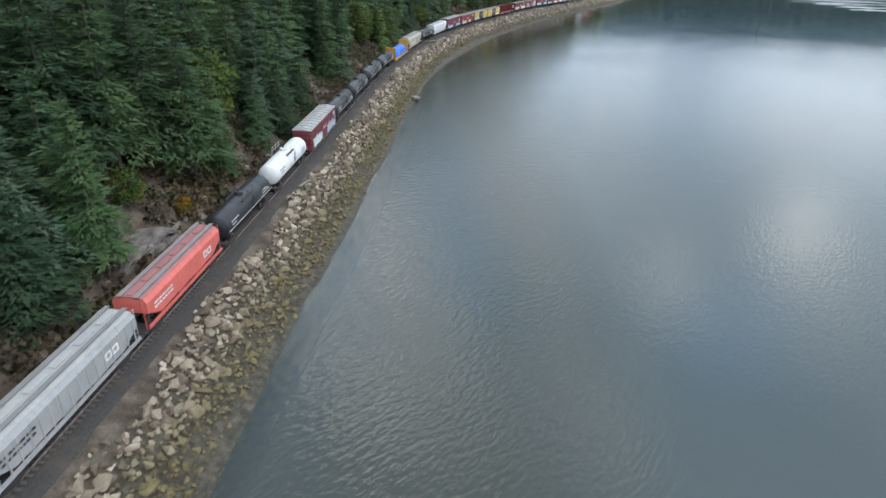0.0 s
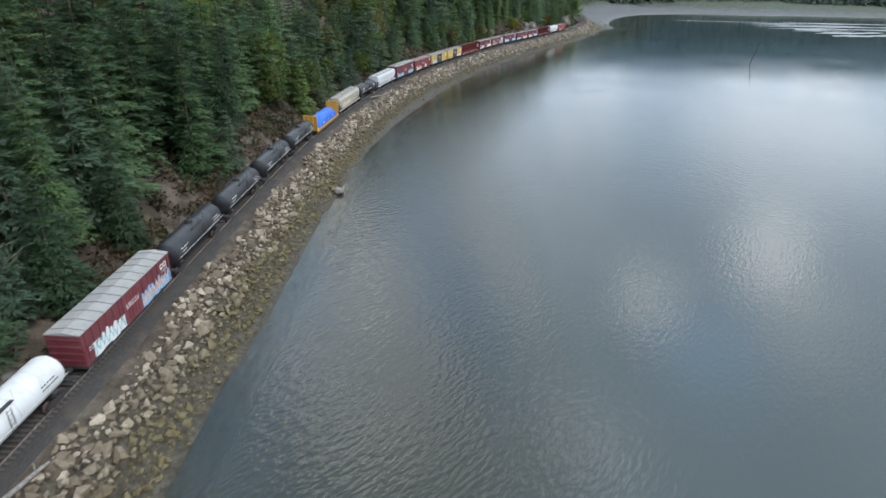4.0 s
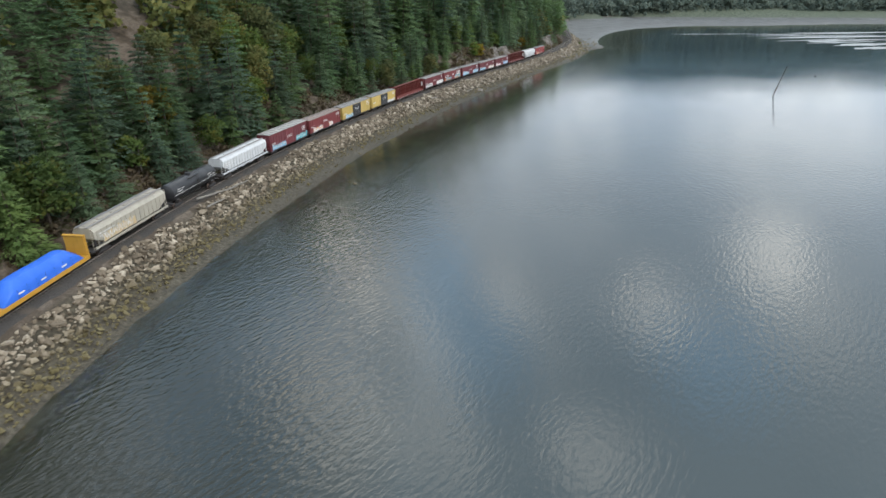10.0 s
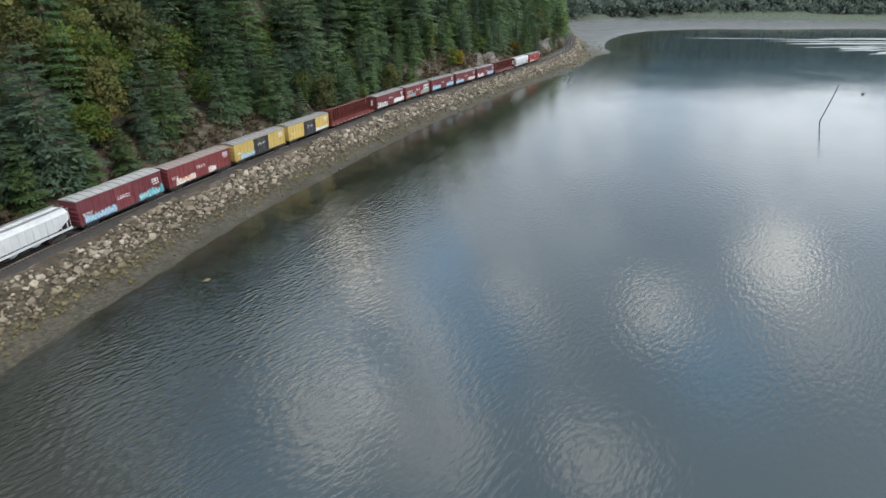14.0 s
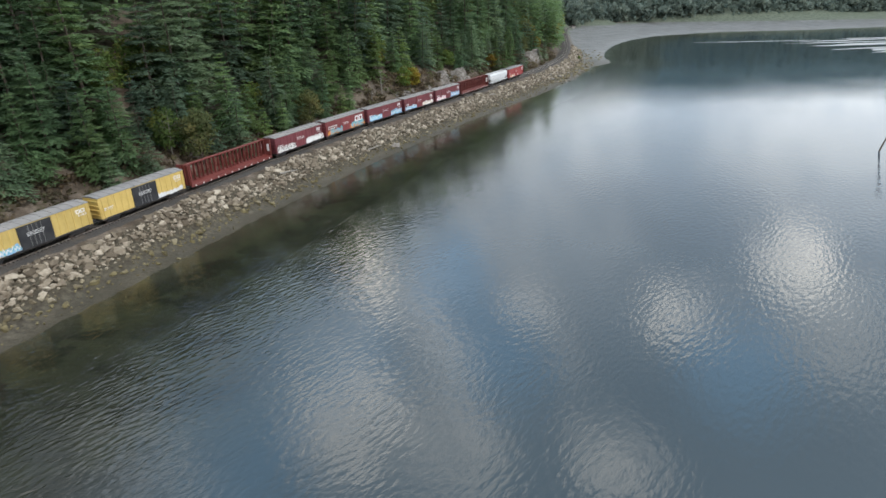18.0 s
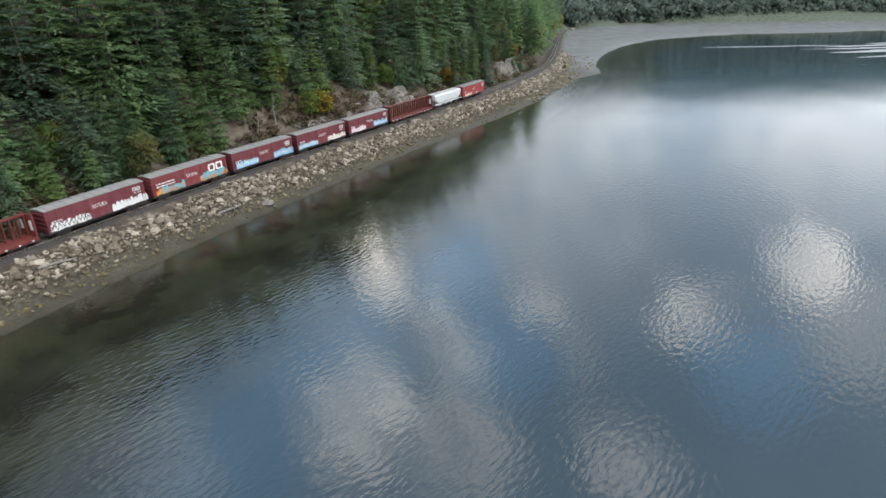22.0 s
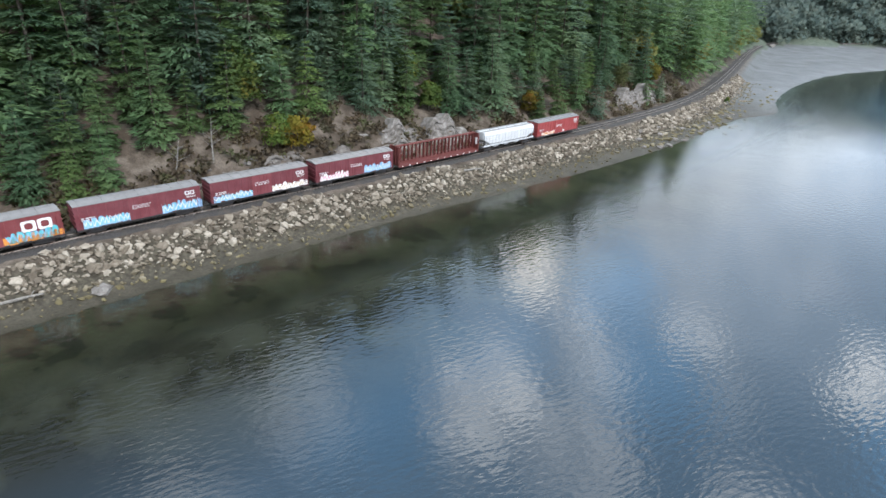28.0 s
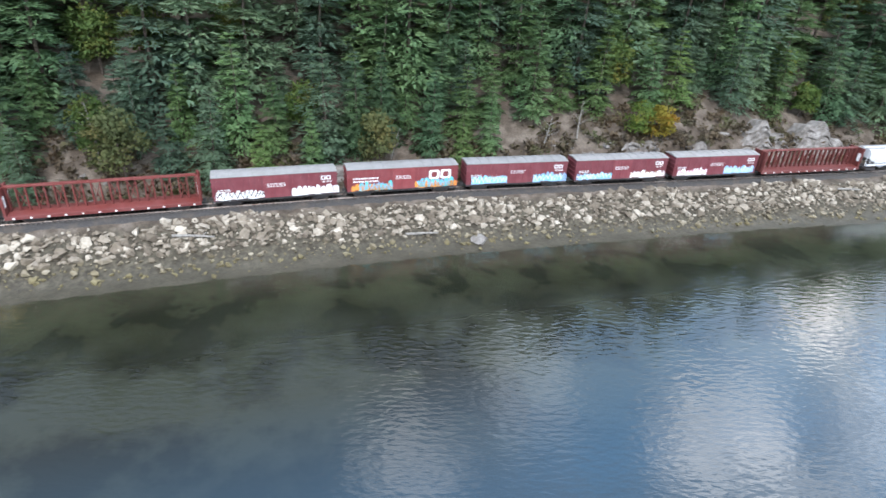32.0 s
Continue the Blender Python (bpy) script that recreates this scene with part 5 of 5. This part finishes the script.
def centerbeam(label, s0, s1, colour):
    half = (s1 - s0) / 2 - 0.75
    car = thing("centerbeam_flatcar", label, "flatcar", car_pose((s0 + s1) / 2, half * 0.65), "cars of the freight train")
    part("deck", Shape().prism([(-1.45, 1.2), (-1.5, 1.0), (1.5, 1.0), (1.45, 1.2), (0.3, 1.35), (-0.3, 1.35)], -half, half).mesh("deck", colour), car)
    part("side_sill", Shape().box(-half, half, -1.5, -1.38, 0.72, 1.06).box(-half, half, 1.38, 1.5, 0.72, 1.06).mesh("side_sill", colour), car)
    for x in (-1, 1):
        end = part("bulkhead", Shape().box(x * (half - 0.15) - 0.12, x * (half - 0.15) + 0.12, -1.48, 1.48, 1.1, 4.55).mesh("bulkhead", colour, bevel=0.02), car)
        for y in (-1.2, -0.4, 0.4, 1.2):
            part("bulkhead_post", Shape().box(x * (half + 0.02) - 0.08, x * (half + 0.02) + 0.08, y - 0.07, y + 0.07, 1.1, 4.5).mesh("bulkhead_post", colour), end)
        for y in (-0.95, 0.95):
            part("notice", Shape().box(x * (half - 0.3) - 0.015, x * (half - 0.3) + 0.015, y - 0.28, y + 0.28, 2.2, 3.6).mesh("notice", MARK), end)
    part("top_beam", Shape().box(-half, half, -0.32, 0.32, 4.35, 4.55).mesh("top_beam", colour), car)
    post = Shape().box(-0.07, 0.07, -0.22, 0.22, 1.3, 4.36).mesh("post", colour)
    n = 22
    for i in range(n):
        x = -half + (i + 0.5) * 2 * half / n
        part("post", post, car).location = (x, 0, 0)
        dx = 2 * half / n * (1 if i % 2 else -1)
        if 0 < i < n - 1:
            part("brace", Shape().rod((x, 0, 1.35), (x + dx, 0, 4.35), 0.05, 5).mesh("brace", colour), car)
    for i in range(12):
        x = -half + (i + 0.5) * 2 * half / 12
        for side in (-1.5, 1.5):
            part("winch", Shape().box(x - 0.12, x + 0.12, side - 0.06, side + 0.06, 0.78, 0.98).mesh("winch", MARK), car)
    running_gear(car, half, half * 0.74)
    return car


blue_tag, white_tag = (G_SKY, G_TEAL, G_WHITE), (G_WHITE, G_BLACK)
train = [  # from the head of the train towards its tail
    hopper("weathered grey covered hopper car with a sloped end", 20.5, 38.5, GREY, seed=1, panel=STEEL),
    hopper("weathered grey covered hopper car with a dark emblem", 38.5, 56.5, GREY, seed=2, panel=STEEL),
    hopper("dusty grey covered hopper car with side ribs", 56.5, 74.5, GREY, seed=3, panel=STEEL),
    hopper("coral red covered hopper car with white lettering", 74.5, 91.0, HOPPER_RED, roof=paint("dusty_red_roof", (0.30, 0.13, 0.12)), ribs=False, seed=4, panel=MARK),
    tank_car("long glossy black tank car with white markings", 91.0, 108.0, BLACK, 5),
    tank_car("clean white tank car with a top platform", 108.0, 125.0, WHITE, 6),
    boxcar("maroon boxcar with a pale roof and colourful graffiti", 125.0, 143.0, MAROON, tags=((0.08, 0.42, 2.4, (G_WHITE, G_TEAL), "white and teal graffiti"), (0.6, 0.95, 2.5, (G_SKY, G_WHITE, G_ORANGE), "blue graffiti with yellow edges")), seed=7, roof=paint("pale_sheet_roof", (0.31, 0.305, 0.29), 0.6, 0.2)),
    tank_car("matt black tank car with a walkway", 143.0, 159.6, BLACK, 8), tank_car("dusty black tank car with pale stripes", 159.6, 176.2, BLACK, 9, 1.42),
    tank_car("black tank car with white placards", 176.2, 193.0, BLACK, 10), tank_car("black tank car with a side ladder", 193.0, 209.6, BLACK, 11, 1.42),
    bulkhead_flat("ochre bulkhead flatcar with a load under a bright blue tarpaulin", 209.6, 228.0),
    hopper("beige covered hopper car with faded graffiti", 228.0, 247.0, BEIGE, roof=paint("dusty_beige_roof", (0.33, 0.30, 0.25)), seed=12, tags=((0.1, 0.5, 2.8, (paint("faded_tan_spray", (0.50, 0.38, 0.22)), G_WHITE), "faded tan graffiti"),)),
    tank_car("black tank car coupled behind the beige hopper", 247.0, 263.6, BLACK, 13),
    hopper("bright white covered hopper car", 263.6, 282.4, WHITE, seed=14, ribs=True),
    boxcar("tall maroon boxcar with pale blue graffiti", 282.4, 300.4, MAROON, tags=((0.05, 0.55, 1.9, blue_tag, "pale blue graffiti"), (0.68, 0.97, 2.0, (G_TEAL, G_WHITE), "teal graffiti")), seed=15, height=4.9, roof=paint("pale_sheet_roof", (0.31, 0.305, 0.29), 0.6, 0.2)),
    boxcar("brick red boxcar with white graffiti", 300.4, 318.0, BRICK_RED, tags=((0.1, 0.7, 1.9, (G_WHITE, G_ORANGE), "white graffiti"),), seed=16, roof=paint("dusty_brown_roof", (0.26, 0.20, 0.17))),
    boxcar("yellow boxcar with a black sliding door", 318.0, 336.0, YELLOW, door=G_BLACK, tags=((0.1, 0.4, 1.8, blue_tag, "pale blue graffiti"),), seed=17),
    boxcar("faded yellow boxcar with dark doors", 336.0, 354.0, YELLOW, door=G_BLACK, tags=((0.62, 0.95, 1.5, (G_WHITE,), "white graffiti"),), seed=18),
    centerbeam("empty rust red centerbeam flatcar with close posts", 354.0, 377.4, OXIDE_RED),
    boxcar("maroon boxcar with black and white graffiti", 377.4, 395.2, MAROON, tags=((0.02, 0.42, 2.0, white_tag, "black and white graffiti"), (0.62, 0.98, 2.2, (G_WHITE,), "white graffiti")), seed=20),
    boxcar("brick red boxcar with a large white emblem and turquoise graffiti", 395.2, 413.0, BRICK_RED, big=1.75, tags=((0.03, 0.98, 1.75, (G_ORANGE,), "orange graffiti band"), (0.10, 0.42, 2.05, (G_TEAL, G_SKY), "turquoise graffiti"), (0.62, 0.93, 2.2, (G_TEAL, G_SKY), "turquoise graffiti")), seed=21),
    boxcar("maroon boxcar with pale blue lettering-like graffiti", 413.0, 430.8, MAROON, tags=((0.05, 0.42, 2.15, blue_tag, "pale blue graffiti"), (0.66, 0.97, 2.2, blue_tag, "pale blue graffiti")), seed=22),
    boxcar("maroon boxcar with a long row of pale graffiti", 430.8, 448.6, MAROON, tags=((0.02, 0.45, 1.9, blue_tag, "pale blue graffiti"), (0.45, 0.97, 1.9, (G_WHITE, paint("faded_tan_spray", (0.50, 0.38, 0.22))), "white and tan graffiti")), seed=23),
    boxcar("maroon boxcar with white and blue graffiti", 448.6, 466.4, MAROON, tags=((0.05, 0.55, 1.95, (G_WHITE, G_PINK), "white graffiti"), (0.60, 0.97, 2.1, (G_SKY, G_WHITE), "blue graffiti")), seed=24),
    centerbeam("empty rust brown centerbeam flatcar", 466.4, 489.4, OXIDE),
    hopper("white covered hopper car near the end of the train", 489.4, 507.6, WHITE, seed=26),
    boxcar("faded red boxcar at the end of the train", 507.6, 525.6, paint("faded_red_paint", (0.27, 0.042, 0.040)), tags=((0.1, 0.6, 1.6, (G_WHITE, G_ORANGE), "pale graffiti"),), seed=27),
]


# ---- boulders, cut rock, logs, pole ----
def lone_rock(name, label, x, y, z, sx, sy, sz, seed, material=STONE, points=26):
    me = boulder(seed, points)
    me.materials[0] = material
    ob = new(name, me)
    rng = random.Random(seed)
    ob.matrix_world = Matrix.Translation((x, y, z)) @ Matrix.Rotation(rng.uniform(0, 6.3), 4, "Z") @ Matrix.Diagonal((sx, sy, sz, 1))
    return tagged(ob, label, "boulder")


for i, (x, y, z, sx, sy, sz, label) in enumerate((
        (-8.7, 201.2, 0.75, 2.7, 2.1, 1.5, "large pale flat-topped boulder on the beach"), (-16.3, 116.6, 0.5, 1.5, 1.3, 1.2, "pale rounded boulder at the water's edge"),
        (42.6, 328.9, 0.5, 1.7, 1.5, 1.2, "brown boulder standing on the mud"), (40.5, 331.5, 0.8, 1.1, 1.0, 0.9, "smaller brown boulder on the mud"),
        (-12.8, 199.0, 1.3, 1.8, 1.4, 1.3, "tilted slab among the riprap"), (7.0, 206.3, -0.1, 0.7, 0.6, 0.5, "dark rock awash in the shallows"),
        (-19.6, 65.2, 0.0, 1.0, 0.8, 0.7, "dark wet rock at the tide line"), (-14.0, 152.0, 0.0, 0.9, 0.8, 0.6, "dark rock at the tide line"))):
    lone_rock("boulder", label, x, y, z, sx, sy, sz, 300 + i, CLIFF if "dark" not in label else STONE)

# bare rock along the cut on the hill side
cr = random.Random(77)
for i in range(150):
    zone = cr.random()
    s = cr.uniform(428, 500) if zone < 0.30 else cr.uniform(560, 590) if zone < 0.42 else cr.uniform(60, 118) if zone < 0.66 else cr.uniform(118, 640)
    m = cr.uniform(5.4, 9.5)
    x, y = beside(s, -m)
    z = float(ground_height(np.array([x]), np.array([y]))[0])
    big = cr.uniform(0.4, 1.1)
    lone_rock("bedrock_outcrop", "grey and brown bedrock outcrop in the railway cut", x, y, z - 0.25 * big, big * cr.uniform(1.0, 1.6), big, big * cr.uniform(0.8, 1.3), 500 + i, CLIFF, 18)

# rocky point where the bank ends
for i in range(70):
    s, n = cr.uniform(575, 700), cr.uniform(8, 22)
    x, y = beside(s, n)
    z = float(ground_height(np.array([x]), np.array([y]))[0])
    lone_rock("boulder", "weathered boulder on the tidal flat", x, y, z, cr.uniform(0.5, 1.5), cr.uniform(0.5, 1.2), cr.uniform(0.4, 0.9), 700 + i)
for i in range(110):
    s, n = cr.uniform(540, 630), cr.uniform(5.5, 15)
    x, y = beside(s, n)
    z = float(ground_height(np.array([x]), np.array([y]))[0])
    big = cr.uniform(0.5, 1.3)
    lone_rock("boulder", "brown boulder at the foot of the rocky point", x, y, z + 0.1, big * cr.uniform(0.9, 1.6), big, big * cr.uniform(0.6, 1.0), 1000 + i, STONE if i % 3 else CLIFF, 18)
lone_rock("boulder", "isolated tall rock on the far shore", 226.0, 921.0, 1.5, 5.0, 4.0, 5.0, 991)

# thin pale strips just above the water, painted as streaks of mirrored sky
PALE, _t, _p = surface("pale_sky_streak", 0.5, 0, 0.5)
_c = ramp(_t, noise_at(_t, 1.2, 5), ((0.3, (0.19, 0.20, 0.195)), (0.7, (0.33, 0.34, 0.335))))
_t.links.new(_c, _p.inputs["Base Color"])
for i, (x, y, long, wide, turn) in enumerate(((360, 625, 60, 5, 12), (372, 648, 75, 4, 8), (345, 600, 45, 4, 20), (392, 672, 80, 5, 14), (410, 640, 70, 6, 10), (440, 690, 90, 6, 9), (385, 600, 60, 5, 15), (430, 610, 80, 7, 12), (275, 660, 34, 3, 4), (312, 664, 30, 2.5, 6), (470, 650, 90, 8, 12), (350, 575, 40, 4, 18), (346, 628, 26, 5, 20), (352, 590, 34, 7, 24), (345, 555, 28, 6, 28), (338, 528, 20, 5, 30), (372, 562, 40, 7, 26), (365, 535, 36, 6, 28))):
    n, r = 26, random.Random(50 + i)
    v = [(long * math.cos(k * math.tau / n) * r.uniform(0.75, 1.1), wide * math.sin(k * math.tau / n) * r.uniform(0.5, 1.3), 0.04) for k in range(n)]
    v += [(px * 0.7, py * 0.5, 0.12) for px, py, _ in v]
    flat = Shape().add(v, [(k, (k + 1) % n, n + (k + 1) % n, n + k) for k in range(n)] + [tuple(range(n, 2 * n))])
    ob = new("tidal_flat", flat.mesh("tidal_flat", PALE))
    ob.matrix_world = pose(x, y, 0, 0, 0, turn)
    tagged(ob, "pale strip in place of a sky-bright streak on the bay", "tidal flat", "tidal flats in the bay")

# leaning pole in the bay
pole = thing("mooring_pole", "dark leaning wooden pole standing in the bay", "pole", pose(158.6, 320.8, 0))
part("shaft", Shape().rod((-0.9, 0, -3.5), (2.9, 0, 11.2), 0.20, 9, 0.13).mesh("shaft", BARK), pole)
part("cap", Shape().rod((2.85, 0, 11.0), (2.93, 0, 11.3), 0.17, 9, 0.15).mesh("cap", STEEL), pole)
buoy = thing("float", "small dark mooring float on the water", "float", pose(209.0, 377.0, 0))
part("drum", Shape().lathe([(-0.3, 0.2), (-0.15, 0.55), (0.35, 0.55), (0.5, 0.2)], 14, "z").mesh("drum", STEEL, True), buoy)
part("ring", Shape().lathe([(0.5, 0.08), (0.8, 0.08)], 8, "z").mesh("ring", STEEL), buoy)

# driftwood and snags
lr = random.Random(31)
for x, y, z, long, turn, tilt in ((-15.5, 186.0, 2.3, 9.0, 66, 4), (-13.6, 191.5, 1.9, 6.0, 58, -6), (-14.6, 183.0, 1.4, 5.0, 75, 3), (24.0, 296.0, 1.6, 5.0, 62, 5), (38.0, 322.0, 2.2, 4.5, 50, -5), (71.0, 392.0, 1.5, 5.0, 60, 4), (-26.5, 44.0, 2.2, 4.0, 80, 6)):
    z = float(ground_height(np.array([x]), np.array([y]))[0]) + 0.55
    log = thing("driftwood_log", "bleached driftwood log lying on the riprap", "log", pose(x, y, z, 0, tilt, turn))
    part("stem", Shape().rod((-long / 2, 0, 0), (0, lr.uniform(-0.1, 0.1), 0.06), 0.2, 8, 0.18).rod((0, 0, 0.06), (long / 2, 0, 0), 0.18, 8, 0.11).mesh("stem", DEADWOOD), log)
    part("branch_stub", Shape().rod((long * 0.2, 0, 0), (long * 0.3, 0.5, 0.4), 0.07, 6, 0.04).mesh("branch_stub", DEADWOOD), log)
for x, y, h in ((36.5, 358.0, 7.5), (34.0, 352.0, 6.0), (-40.0, 64.0, 9.0), (-38.5, 118.0, 7.0), (20.5, 330.0, 6.0), (-30.0, 190.0, 8.0), (40.0, 383.0, 5.0), (3.0, 292.0, 9.0)):
    z = float(ground_height(np.array([x]), np.array([y]))[0])
    snag = thing("dead_tree", "bare grey dead tree leaning on the bank", "dead tree", pose(x, y, z - 0.3, lr.uniform(-12, 12), lr.uniform(-12, 12), lr.uniform(0, 360)))
    part("trunk", Shape().rod((0, 0, -0.5), (0.1, 0, h * 0.5), 0.16, 7, 0.11).rod((0.1, 0, h * 0.5), (0, 0.15, h), 0.11, 7, 0.02).mesh("trunk", DEADWOOD), snag)
    for k in range(9):
        b, a = h * lr.uniform(0.3, 0.9), lr.uniform(0, 6.3)
        reach = (h - b) * 0.5 + 0.5
        part("branch", Shape().rod((0.05, 0, b), (math.cos(a) * reach, math.sin(a) * reach, b + reach * 0.6), 0.045, 5, 0.012).mesh("branch", DEADWOOD), snag)

# rubble edging of the line along the far shore
v, f = ribbon(((2.9, BED - 0.1), (4.6, BED - 0.9), (7.6, 0.7)), 930, 1900, 6.0)
far_bank = new("far_bank", mesh_from("far_bank", v, f, CLIFF, False))
tagged(far_bank, "pale rubble bank of the railway along the far shore", "rock bank", kind="structure")

# rock faces of the cut: layered beds broken into blocks, leaning back into the slope
def rock_face(s0, s1, high, front, seed):
    rng = np.random.RandomState(seed)
    layers = int(high / 0.45) + 2
    cols = int((s1 - s0) / 0.7)
    block = np.cumsum(rng.uniform(0, 1, cols) < 0.3)
    tone = rng.uniform(-0.35, 0.35, (layers + 1, block.max() + 1))
    rows = []
    for k in range(layers):
        for edge in (0.06, 0.94):
            u = (k + edge) / layers
            row = []
            for c in range(cols):
                s = s0 + (s1 - s0) * c / (cols - 1)
                crest = high * (0.55 + 0.45 * math.sin(math.pi * c / (cols - 1)) ** 0.5) * (0.8 + 0.25 * math.sin(s * 0.45 + seed) + 0.12 * math.sin(s * 1.3))
                end = min(c, cols - 1 - c) / 6.0
                back = front + u * 0.42 * high + 0.9 * max(0.0, 1 - end) + tone[k, block[c]] + 0.10 * rng.uniform(-1, 1)
                x, y = beside(s, -back)
                row.append((x, y, BED - 0.9 + (crest + 0.9) * u + 0.08 * rng.uniform(-1, 1) + 0.10 * math.sin(s * 0.2)))
            rows.append(row)
    top = []
    for c in range(cols):
        x, y = beside(s0 + (s1 - s0) * c / (cols - 1), -(front + 0.42 * high + 3.0))
        top.append((x, y, rows[-1][c][2] - 0.5))
    rows.append(top)
    v = np.array(rows).reshape(-1, 3)
    i = np.arange(len(rows) - 1)[:, None] * cols + np.arange(cols - 1)
    f = np.stack([i, i + 1, i + cols + 1, i + cols], -1).reshape(-1, 4)
    return tagged(new("rock_face", mesh_from("rock_face", v, f, CLIFF, False)), "pale grey layered rock face of the railway cut", "rock face")


for s0, s1, high, front, seed in ((440, 466, 4.6, 5.4, 1), (464, 497, 7.0, 5.6, 2), (418, 434, 2.8, 5.8, 3), (556, 592, 6.0, 5.2, 4), (84, 98, 2.6, 5.6, 5), (386, 400, 2.4, 6.0, 6)):
    rock_face(s0, s1, high, front, seed)
